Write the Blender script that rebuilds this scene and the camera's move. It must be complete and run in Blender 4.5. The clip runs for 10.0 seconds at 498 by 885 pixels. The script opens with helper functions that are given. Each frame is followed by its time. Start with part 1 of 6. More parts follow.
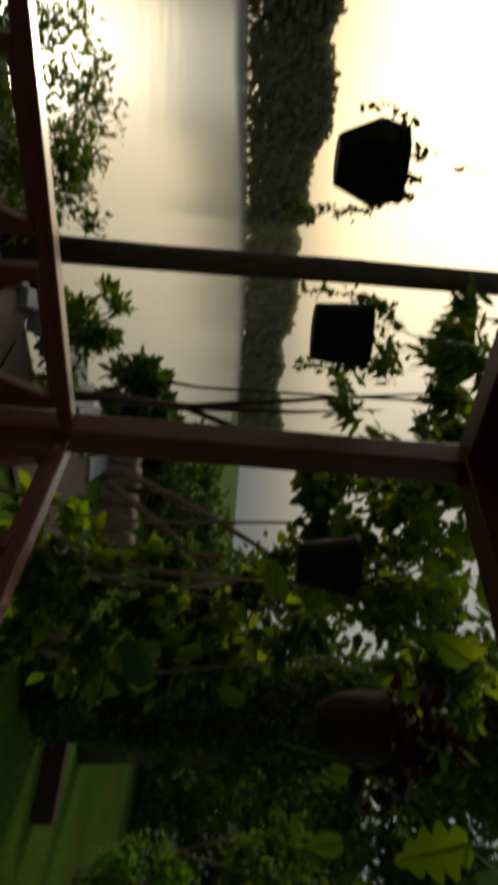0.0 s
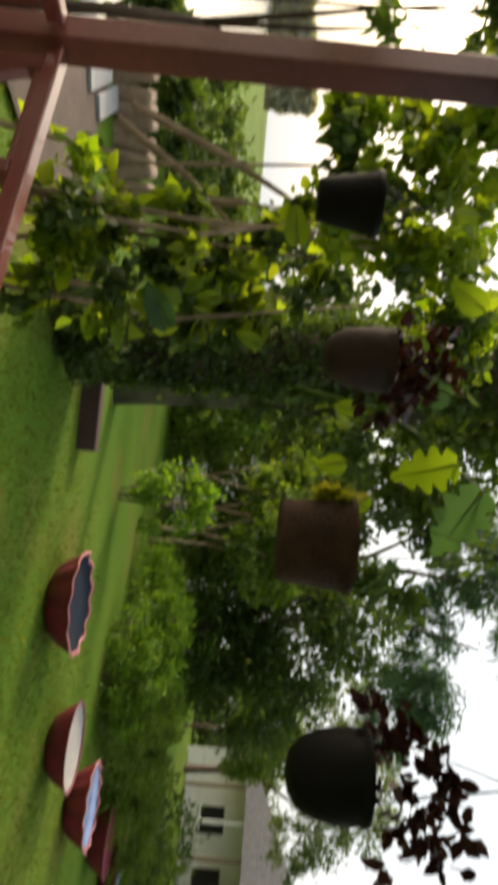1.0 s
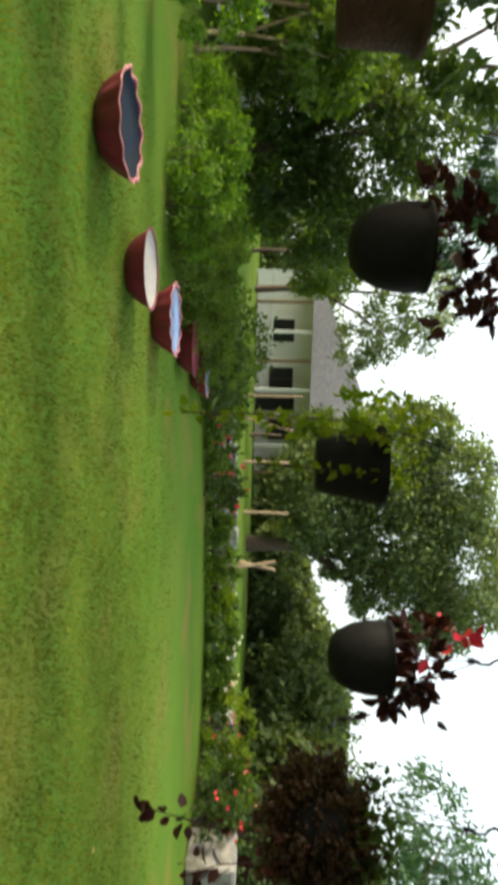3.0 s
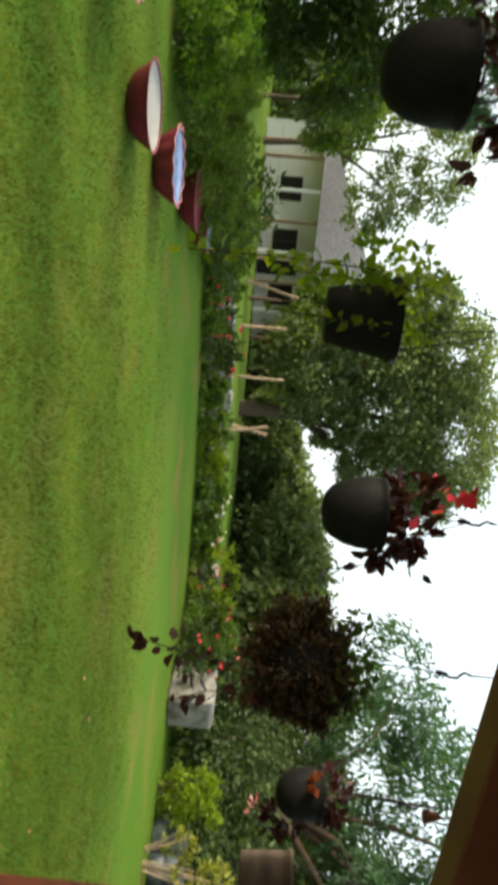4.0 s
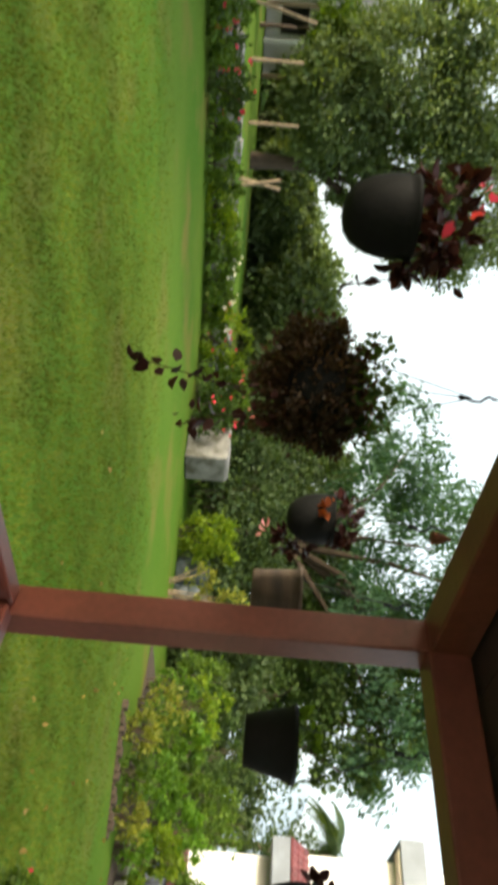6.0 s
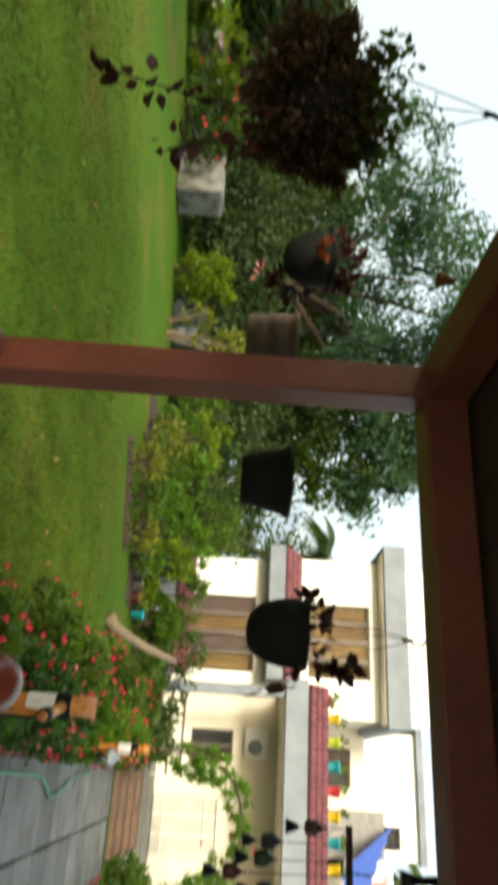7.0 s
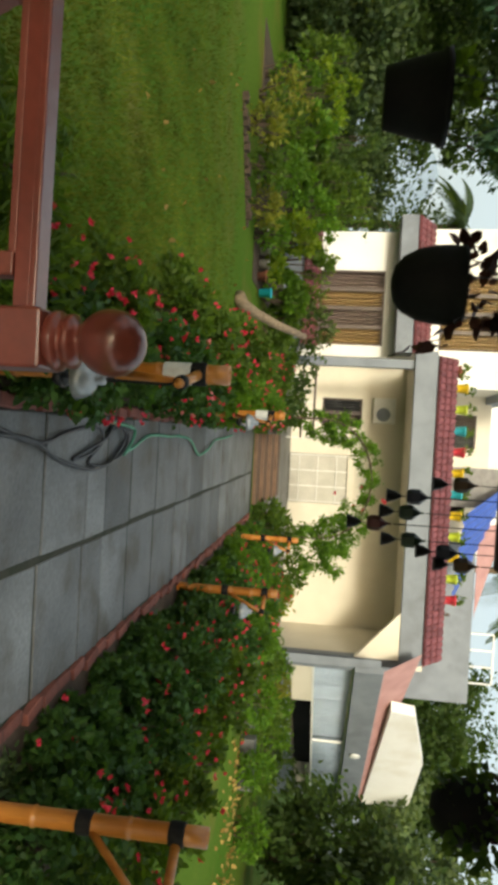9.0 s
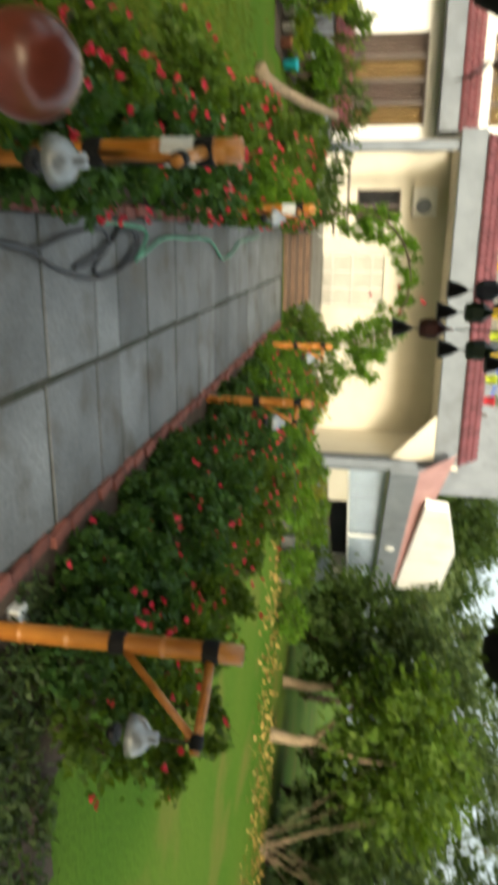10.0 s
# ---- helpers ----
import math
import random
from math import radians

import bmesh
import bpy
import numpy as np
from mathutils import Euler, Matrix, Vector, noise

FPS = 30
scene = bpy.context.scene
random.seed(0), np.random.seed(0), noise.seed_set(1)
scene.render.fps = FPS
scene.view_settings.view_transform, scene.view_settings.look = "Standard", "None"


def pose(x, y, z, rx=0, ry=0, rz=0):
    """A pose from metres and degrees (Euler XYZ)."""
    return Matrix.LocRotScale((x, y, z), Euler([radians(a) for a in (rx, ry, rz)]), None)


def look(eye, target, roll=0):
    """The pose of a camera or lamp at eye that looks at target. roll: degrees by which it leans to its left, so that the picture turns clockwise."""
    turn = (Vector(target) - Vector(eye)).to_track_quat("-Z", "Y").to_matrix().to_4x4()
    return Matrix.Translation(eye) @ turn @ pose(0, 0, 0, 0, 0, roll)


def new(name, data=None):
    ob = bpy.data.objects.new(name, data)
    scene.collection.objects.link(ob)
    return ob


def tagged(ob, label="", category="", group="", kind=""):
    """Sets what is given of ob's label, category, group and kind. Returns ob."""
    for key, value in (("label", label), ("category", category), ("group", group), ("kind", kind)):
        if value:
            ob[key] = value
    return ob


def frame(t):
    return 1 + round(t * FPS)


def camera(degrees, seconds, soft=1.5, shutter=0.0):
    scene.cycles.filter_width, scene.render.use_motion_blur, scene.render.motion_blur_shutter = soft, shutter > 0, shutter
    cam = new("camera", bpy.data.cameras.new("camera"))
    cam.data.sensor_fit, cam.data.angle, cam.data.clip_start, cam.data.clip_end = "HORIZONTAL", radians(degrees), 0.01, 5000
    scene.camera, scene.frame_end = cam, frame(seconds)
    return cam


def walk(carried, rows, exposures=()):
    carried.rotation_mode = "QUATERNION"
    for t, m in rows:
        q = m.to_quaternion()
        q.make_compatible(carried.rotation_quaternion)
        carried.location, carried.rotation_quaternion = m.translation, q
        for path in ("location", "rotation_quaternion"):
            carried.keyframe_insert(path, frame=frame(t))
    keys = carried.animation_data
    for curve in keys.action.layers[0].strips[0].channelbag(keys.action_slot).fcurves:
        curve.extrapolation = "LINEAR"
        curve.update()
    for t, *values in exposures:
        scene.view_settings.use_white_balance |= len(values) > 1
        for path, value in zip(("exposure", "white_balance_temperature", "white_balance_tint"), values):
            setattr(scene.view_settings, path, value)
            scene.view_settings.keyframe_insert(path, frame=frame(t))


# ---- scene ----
cam = camera(39.1, 10.0, soft=4.6, shutter=0.4)


# eye, target and lean: the picture lies on its side
PATH = [
    (0, (0.17, -0.337, 1.529), (-1.099, -1.882, 1.55), 94.7),
    (0.5, (0.126, -0.306, 1.551), (-1.451, -1.536, 1.551), 95.2),
    (1, (0.115, -0.288, 1.57), (-1.719, -1.084, 1.599), 95.1),
    (1.5, (0.114, -0.282, 1.547), (-1.838, -0.716, 1.538), 95.0),
    (2, (0.127, -0.265, 1.561), (-1.861, -0.479, 1.52), 93.5),
    (2.5, (0.083, -0.259, 1.583), (-1.907, -0.081, 1.503), 93.1),
    (2.7, (0.089, -0.238, 1.584), (-1.884, 0.084, 1.504), 92.2),
    (4, (0.058, -0.153, 1.562), (-1.757, 0.687, 1.527), 95.2),
    (4.5, (0.058, -0.136, 1.575), (-1.65, 0.904, 1.547), 96.0),
    (5, (0.031, -0.077, 1.58), (-1.639, 1.024, 1.594), 94.8),
    (6.5, (-0.056, 0.083, 1.578), (-1.26, 1.68, 1.579), 95.0),
    (7, (-0.094, 0.105, 1.588), (-0.949, 1.912, 1.639), 94.0),
    (7.5, (-0.099, 0.117, 1.585), (-0.586, 2.057, 1.631), 93.5),
    (8, (-0.101, 0.134, 1.58), (-0.392, 2.113, 1.573), 91.1),
    (8.5, (-0.085, 0.219, 1.573), (-0.113, 2.213, 1.417), 91.6),
    (9, (-0.085, 0.35, 1.562), (-0.053, 2.334, 1.311), 93.2),
    (9.5, (-0.051, 0.53, 1.548), (0.108, 2.481, 1.141), 92.6),
    (10, (-0.045, 0.739, 1.553), (0.527, 2.629, 1.235), 93.2),
]
walk(cam, [(t, look(e, to, lean)) for t, e, to, lean in PATH],
     exposures=[(0.0, -1.65, 7000, 4), (0.25, -1.3, 7000, 4), (0.5, -0.48, 7000, 5), (0.8, 0.3, 7100, 10), (1.1, 1.08, 7200, 13), (1.6, 1.44, 7000, 8), (2.5, 1.36, 6800, 5), (3.8, 1.16, 6800, 5), (5.0, 1.18, 6800, 5), (6.3, 1.18, 6800, 3), (7.0, 0.78, 6800, 2), (7.4, 0.42, 6800, 2), (8.5, 0.25, 6800, 2), (9.0, 0.28, 6800, 2), (9.5, 0.5, 6800, 2), (10.0, 0.68, 6900, 2)])

# ---- sky and sun: hazy morning, the sun stands over the lake ----
SUN_TURN, SUN_HIGH = 191.0, 20.0
world = bpy.data.worlds.new("world")
scene.world = world
world.use_nodes = True
wn = world.node_tree.nodes
sky = wn.new("ShaderNodeTexSky")
sky.sky_type, sky.sun_disc = "NISHITA", False
sky.sun_elevation, sky.sun_rotation = radians(SUN_HIGH), radians(SUN_TURN)
sky.air_density, sky.dust_density, sky.ozone_density = 1.0, 8.0, 1.0
haze = wn.new("ShaderNodeMix")
haze.data_type = "RGBA"
haze.inputs["Factor"].default_value = 0.38
haze.inputs["B"].default_value = (8.0, 8.7, 9.2, 1)
wn["Background"].inputs["Strength"].default_value = 0.15
world.node_tree.links.new(sky.outputs[0], haze.inputs["A"])
world.node_tree.links.new(haze.outputs["Result"], wn["Background"].inputs["Color"])
sun = new("sun", bpy.data.lights.new("sun", "SUN"))
sun.data.energy, sun.data.angle, sun.data.color = 2.4, radians(9), (1.0, 0.92, 0.80)
a, b = radians(SUN_TURN), radians(SUN_HIGH)
SUN_DIR = Vector((math.sin(a) * math.cos(b), math.cos(a) * math.cos(b), math.sin(b)))
sun.matrix_world = look(SUN_DIR * 50, (0, 0, 0))


# ---- materials ----
def material(name, base, second=None, scale=4.0, rough=0.7, bump=0.2, fine=60.0, metal=0.0, vary=0.0, stain=None, coat=0.0, stretch=(1, 1, 1), island=False, contrast=0.5):
    """A surface with a coarse and a fine variation, bump, and a tone of its own for each object or island."""
    m = bpy.data.materials.new(name)
    m.use_nodes = True
    nt = m.node_tree
    n, k = nt.nodes, nt.links
    p = n["Principled BSDF"]
    second = second or tuple(c * 0.7 for c in base)
    tc = n.new("ShaderNodeTexCoord")
    mp = n.new("ShaderNodeMapping")
    mp.inputs["Scale"].default_value = stretch
    k.new(tc.outputs["Object"], mp.inputs["Vector"])
    coarse = n.new("ShaderNodeTexNoise")
    coarse.inputs["Scale"].default_value, coarse.inputs["Detail"].default_value = scale, 5
    small = n.new("ShaderNodeTexNoise")
    small.inputs["Scale"].default_value, small.inputs["Detail"].default_value = fine, 4
    k.new(mp.outputs[0], coarse.inputs["Vector"]), k.new(mp.outputs[0], small.inputs["Vector"])
    ramp = n.new("ShaderNodeMapRange")
    ramp.inputs["From Min"].default_value, ramp.inputs["From Max"].default_value = 0.35, 0.65
    k.new(coarse.outputs["Fac"], ramp.inputs["Value"])
    mix = n.new("ShaderNodeMix")
    mix.data_type = "RGBA"
    mix.inputs["A"].default_value, mix.inputs["B"].default_value = (*base, 1), (*second, 1)
    k.new(ramp.outputs[0], mix.inputs["Factor"])
    hsv = n.new("ShaderNodeHueSaturation")
    k.new(mix.outputs["Result"], hsv.inputs["Color"])
    val = n.new("ShaderNodeMath")
    val.operation = "MULTIPLY_ADD"
    val.inputs[1].default_value, val.inputs[2].default_value = contrast, 1 - contrast / 2
    k.new(small.outputs["Fac"], val.inputs[0])
    out = val.outputs[0]
    if vary:
        src = n.new("ShaderNodeNewGeometry").outputs["Random Per Island"] if island else n.new("ShaderNodeObjectInfo").outputs["Random"]
        v2 = n.new("ShaderNodeMath")
        v2.operation = "MULTIPLY_ADD"
        v2.inputs[1].default_value, v2.inputs[2].default_value = vary, 1 - vary / 2
        k.new(src, v2.inputs[0])
        v3 = n.new("ShaderNodeMath")
        v3.operation = "MULTIPLY"
        k.new(out, v3.inputs[0]), k.new(v2.outputs[0], v3.inputs[1])
        out = v3.outputs[0]
    k.new(out, hsv.inputs["Value"])
    col = hsv.outputs[0]
    if stain:
        sn = n.new("ShaderNodeTexNoise")
        sn.inputs["Scale"].default_value, sn.inputs["Detail"].default_value = stain[1], 6
        k.new(tc.outputs["Object"], sn.inputs["Vector"])
        sr = n.new("ShaderNodeMapRange")
        sr.inputs["From Min"].default_value, sr.inputs["From Max"].default_value = 0.52, 0.7
        k.new(sn.outputs["Fac"], sr.inputs["Value"])
        sm = n.new("ShaderNodeMix")
        sm.data_type = "RGBA"
        sm.inputs["B"].default_value = (*stain[0], 1)
        k.new(sr.outputs[0], sm.inputs["Factor"]), k.new(col, sm.inputs["A"])
        col = sm.outputs["Result"]
    k.new(col, p.inputs["Base Color"])
    p.inputs["Roughness"].default_value, p.inputs["Metallic"].default_value = rough, metal
    p.inputs["Coat Weight"].default_value = coat
    if bump:
        bp = n.new("ShaderNodeBump")
        bp.inputs["Strength"].default_value, bp.inputs["Distance"].default_value = bump, 0.01
        k.new(small.outputs["Fac"], bp.inputs["Height"])
        k.new(bp.outputs[0], p.inputs["Normal"])
    return m


def leaf_material(name, base, second, rough=0.6, through_light=0.5, vary=0.45):
    """Leaves: a tone for each leaf, light that shines through, a soft gloss."""
    m = bpy.data.materials.new(name)
    m.use_nodes = True
    nt = m.node_tree
    n, k = nt.nodes, nt.links
    p = n["Principled BSDF"]
    geo = n.new("ShaderNodeNewGeometry")
    mix = n.new("ShaderNodeMix")
    mix.data_type = "RGBA"
    mix.inputs["A"].default_value, mix.inputs["B"].default_value = (*base, 1), (*second, 1)
    k.new(geo.outputs["Random Per Island"], mix.inputs["Factor"])
    tc = n.new("ShaderNodeTexCoord")
    noi = n.new("ShaderNodeTexNoise")
    noi.inputs["Scale"].default_value, noi.inputs["Detail"].default_value = 1.7, 3
    k.new(tc.outputs["Object"], noi.inputs["Vector"])
    mr = n.new("ShaderNodeMapRange")
    mr.inputs["From Min"].default_value, mr.inputs["From Max"].default_value = 0.3, 0.7
    mr.inputs["To Min"].default_value, mr.inputs["To Max"].default_value = 1 - vary, 1 + vary * 0.6
    k.new(noi.outputs["Fac"], mr.inputs["Value"])
    hsv = n.new("ShaderNodeHueSaturation")
    k.new(mix.outputs["Result"], hsv.inputs["Color"]), k.new(mr.outputs[0], hsv.inputs["Value"])
    k.new(hsv.outputs[0], p.inputs["Base Color"])
    p.inputs["Roughness"].default_value = rough
    p.inputs["Specular IOR Level"].default_value = 0.3
    tr = n.new("ShaderNodeBsdfTranslucent")
    warm = n.new("ShaderNodeMix")
    warm.data_type, warm.blend_type = "RGBA", "MULTIPLY"
    warm.inputs["Factor"].default_value = 1.0
    warm.inputs["B"].default_value = (1.6, 1.45, 0.5, 1)
    k.new(hsv.outputs[0], warm.inputs["A"]), k.new(warm.outputs["Result"], tr.inputs["Color"])
    ms = n.new("ShaderNodeMixShader")
    ms.inputs[0].default_value = through_light
    k.new(p.outputs[0], ms.inputs[1]), k.new(tr.outputs[0], ms.inputs[2])
    k.new(ms.outputs[0], n["Material Output"].inputs["Surface"])
    return m


def glass_material(name, tint, rough=0.05):
    m = bpy.data.materials.new(name)
    m.use_nodes = True
    p = m.node_tree.nodes["Principled BSDF"]
    p.inputs["Base Color"].default_value = (*tint, 1)
    p.inputs["Roughness"].default_value = rough
    p.inputs["Transmission Weight"].default_value = 1.0
    p.inputs["IOR"].default_value = 1.1
    return m


RED = material("red_paint", (0.235, 0.062, 0.042), (0.17, 0.045, 0.032), 3, 0.45, 0.06, 45, vary=0.12, coat=0.05, stretch=(1, 1, 1))
GLOSSRED = material("gloss_red_paint", (0.235, 0.058, 0.042), (0.18, 0.045, 0.032), 3, 0.28, 0.05, 45, coat=0.3)
DARKWOOD = material("dark_wood", (0.06, 0.028, 0.02), (0.04, 0.02, 0.014), 5, 0.7, 0.3, 40, stretch=(1, 6, 1))
GRASS = material("lawn", (0.060, 0.130, 0.013), (0.092, 0.145, 0.019), 0.3, 0.95, 1.0, 26, stain=((0.135, 0.135, 0.030), 0.7), contrast=1.3)
BLADE = leaf_material("grass_blade", (0.071, 0.138, 0.015), (0.166, 0.173, 0.033), 0.6, 0.35, 0.42)
for lawn in (GRASS, BLADE):
    lawn.node_tree.nodes["Principled BSDF"].inputs["Specular IOR Level"].default_value = 0.06
SOIL = material("soil", (0.07, 0.045, 0.028), (0.045, 0.03, 0.02), 6, 0.95, 0.8, 40)
SLAB = material("stone_slab", (0.155, 0.16, 0.16), (0.085, 0.088, 0.088), 1.6, 0.55, 0.5, 38, vary=0.75, stain=((0.060, 0.050, 0.034), 2.6), contrast=1.0)
JOINT = material("mortar", (0.04, 0.038, 0.026), (0.018, 0.024, 0.011), 8, 0.95, 0.6, 50)
BRICK = material("brick", (0.22, 0.07, 0.05), (0.13, 0.045, 0.035), 9, 0.85, 0.5, 70, vary=0.5)
BARK = material("bark", (0.10, 0.068, 0.045), (0.055, 0.038, 0.027), 10, 0.95, 1.0, 30, stretch=(3, 3, 0.7))
PALEBARK = material("pale_bark", (0.30, 0.22, 0.14), (0.18, 0.13, 0.08), 9, 0.9, 0.8, 30, stretch=(3, 3, 0.7))
BAMBOO = material("bamboo", (0.50, 0.20, 0.035), (0.38, 0.13, 0.02), 4, 0.35, 0.1, 30, vary=0.2, coat=0.2, stretch=(4, 4, 0.6))
BLACKPOT = material("black_plastic", (0.009, 0.009, 0.009), (0.014, 0.0135, 0.013), 8, 0.65, 0.15, 70)
COIR = material("coir", (0.085, 0.042, 0.022), (0.05, 0.026, 0.015), 14, 0.95, 1.0, 90)
CLAY = material("clay", (0.27, 0.10, 0.055), (0.17, 0.06, 0.035), 7, 0.85, 0.3, 60)
MAROON = material("maroon_glaze", (0.20, 0.012, 0.034), (0.12, 0.009, 0.022), 5, 0.5, 0.15, 40)
PINK = material("pink_rim", (0.46, 0.16, 0.16), (0.36, 0.11, 0.12), 9, 0.5, 0.2, 50)
WIRE = material("wire", (0.03, 0.03, 0.03), None, 5, 0.5, 0.0, 50, metal=0.6)
CHAIN = material("dark_metal", (0.02, 0.02, 0.022), None, 8, 0.45, 0.1, 60, metal=0.5)
WHITEWALL = material("white_wall", (0.83, 0.825, 0.80), (0.79, 0.78, 0.75), 1.2, 0.85, 0.15, 60, stain=((0.70, 0.67, 0.60), 0.7))
CREAM = material("cream_wall", (0.70, 0.65, 0.54), (0.65, 0.60, 0.49), 1.5, 0.85, 0.15, 60)
GREYPAINT = material("grey_paint", (0.21, 0.235, 0.27), (0.17, 0.19, 0.22), 2, 0.7, 0.15, 50, stain=((0.15, 0.165, 0.19), 1.5))
TILE = material("maroon_tile", (0.19, 0.058, 0.066), (0.13, 0.040, 0.048), 6, 0.7, 0.3, 40, vary=0.45)
PINKROOF = material("faded_roof", (0.45, 0.25, 0.23), (0.38, 0.2, 0.19), 3, 0.75, 0.3, 40)
BROWNFRAME = material("brown_frame", (0.06, 0.035, 0.025), None, 5, 0.5, 0.1, 40)
CURTAIN = material("tan_curtain", (0.13, 0.078, 0.024), (0.09, 0.052, 0.016), 3, 0.9, 0.2, 50, stretch=(5, 1, 0.3))
CURTAIN2 = material("mauve_curtain", (0.07, 0.046, 0.036), (0.05, 0.034, 0.027), 3, 0.9, 0.2, 50, stretch=(5, 1, 0.3))
PALECURTAIN = material("pale_blind", (0.33, 0.40, 0.48), (0.27, 0.33, 0.40), 3, 0.8, 0.2, 40, stretch=(12, 1, 0.4))
# near-black that stands for the shade inside rooms
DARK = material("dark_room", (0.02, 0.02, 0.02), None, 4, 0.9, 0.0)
GLASS = glass_material("clear_glass", (1.0, 1.0, 1.0), 0.0)
WHITEPAINT = material("white_paint", (0.75, 0.75, 0.72), (0.66, 0.66, 0.62), 6, 0.5, 0.1, 50)
BLUESHEET = material("blue_sheet", (0.045, 0.10, 0.42), (0.035, 0.08, 0.33), 4, 0.5, 0.2, 40)
GREYROOF = material("grey_roof", (0.30, 0.29, 0.28), (0.22, 0.21, 0.21), 5, 0.85, 0.3, 30, vary=0.2)
STONE = material("stone", (0.26, 0.25, 0.23), (0.17, 0.16, 0.15), 5, 0.9, 0.6, 30, vary=0.5, island=True)
PALEBLUE = material("blue_glaze", (0.16, 0.25, 0.45), (0.11, 0.18, 0.36), 6, 0.25, 0.1, 40, coat=0.3)
PEBBLE = material("pale_gravel", (0.36, 0.34, 0.31), (0.25, 0.24, 0.22), 30, 0.9, 0.8, 60)
HOSE = material("green_hose", (0.10, 0.36, 0.22), None, 8, 0.4, 0.0)
BLACKHOSE = material("black_hose", (0.03, 0.03, 0.035), None, 8, 0.45, 0.0)
BLACKPOT.node_tree.nodes["Principled BSDF"].inputs["Specular IOR Level"].default_value = 0.15
WATER = bpy.data.materials.new("lake_water")
WATER.use_nodes = True
wp = WATER.node_tree.nodes["Principled BSDF"]
# pale base colour holds the mist and sky brightness on the lake
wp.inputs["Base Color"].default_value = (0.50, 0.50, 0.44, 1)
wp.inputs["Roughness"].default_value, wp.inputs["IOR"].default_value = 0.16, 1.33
wnoise = WATER.node_tree.nodes.new("ShaderNodeTexNoise")
wnoise.inputs["Scale"].default_value, wnoise.inputs["Detail"].default_value = 0.6, 4
wbump = WATER.node_tree.nodes.new("ShaderNodeBump")
wbump.inputs["Strength"].default_value, wbump.inputs["Distance"].default_value = 0.25, 0.05
wtc = WATER.node_tree.nodes.new("ShaderNodeTexCoord")
WATER.node_tree.links.new(wtc.outputs["Object"], wnoise.inputs["Vector"])
WATER.node_tree.links.new(wnoise.outputs["Fac"], wbump.inputs["Height"])
WATER.node_tree.links.new(wbump.outputs[0], wp.inputs["Normal"])

L_MID = leaf_material("leaf_mid", (0.062, 0.125, 0.014), (0.12, 0.19, 0.024))
L_BRIGHT = leaf_material("leaf_bright", (0.11, 0.205, 0.014), (0.24, 0.32, 0.03), 0.55, 0.62)
L_FRESH = leaf_material("leaf_fresh", (0.075, 0.175, 0.014), (0.14, 0.26, 0.024))
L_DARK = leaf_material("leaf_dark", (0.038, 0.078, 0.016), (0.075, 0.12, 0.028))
# paler green for distant trees, with haze mixed into the colour
L_FARHAZE = leaf_material("leaf_far_haze", (0.085, 0.135, 0.052), (0.145, 0.195, 0.075), 0.6, 0.42)
L_YELLOW = leaf_material("leaf_yellow", (0.16, 0.20, 0.03), (0.30, 0.30, 0.05))
L_RED = leaf_material("leaf_maroon", (0.035, 0.012, 0.013), (0.075, 0.022, 0.02), 0.45, 0.25)
# leaf green darkened for trees and plants that stand in shade
L_DEEP = leaf_material("leaf_deep", (0.038, 0.072, 0.024), (0.08, 0.118, 0.036), 0.6, 0.4)
L_ROSE = leaf_material("leaf_rose", (0.03, 0.085, 0.018), (0.075, 0.155, 0.03), 0.5, 0.35)
L_BLUE = leaf_material("leaf_bluegreen", (0.035, 0.09, 0.045), (0.07, 0.14, 0.07))
L_DRY = leaf_material("leaf_dry", (0.26, 0.16, 0.045), (0.42, 0.29, 0.09), 0.7, 0.2)
L_BRONZE = leaf_material("leaf_bronze", (0.042, 0.028, 0.014), (0.095, 0.05, 0.028), 0.5, 0.35)
# shore leaves greyed and paled to carry the mist over the lake
L_SHOREHAZE = leaf_material("leaf_shore_haze", (0.165, 0.17, 0.125), (0.21, 0.215, 0.165), 0.8, 0.4, 0.2)
L_FARSHOREHAZE = leaf_material("leaf_far_shore_haze", (0.27, 0.27, 0.22), (0.33, 0.33, 0.28), 0.9, 0.4, 0.15)
PETAL = leaf_material("red_petal", (0.55, 0.018, 0.06), (0.78, 0.07, 0.13), 0.5, 0.3, 0.2)
PETALPINK = leaf_material("pink_petal", (0.65, 0.16, 0.2), (0.75, 0.3, 0.32), 0.5, 0.3, 0.2)
PETALWHITE = leaf_material("white_petal", (0.75, 0.72, 0.66), (0.8, 0.78, 0.74), 0.5, 0.3, 0.1)


# ---- mesh helpers ----
def thing(name, at, label, category, group="", kind=""):
    return tagged(new(name), label, category, group, kind) if at is None else _placed(tagged(new(name), label, category, group, kind), at)


def _placed(ob, at):
    ob.matrix_world = at if isinstance(at, Matrix) else Matrix.Translation(at)
    return ob


def part(name, bm, mat, parent=None, label="", smooth=False):
    me = bpy.data.meshes.new(name)
    bm.to_mesh(me)
    bm.free()
    return mesh_part(name, me, mat, parent, label, smooth)


def mesh_part(name, me, mat, parent=None, label="", smooth=False):
    if mat:
        me.materials.append(mat)
    if smooth:
        me.polygons.foreach_set("use_smooth", [True] * len(me.polygons))
    ob = new(name, me)
    if parent:
        ob.parent = parent
    if label:
        tagged(ob, label)
    return ob


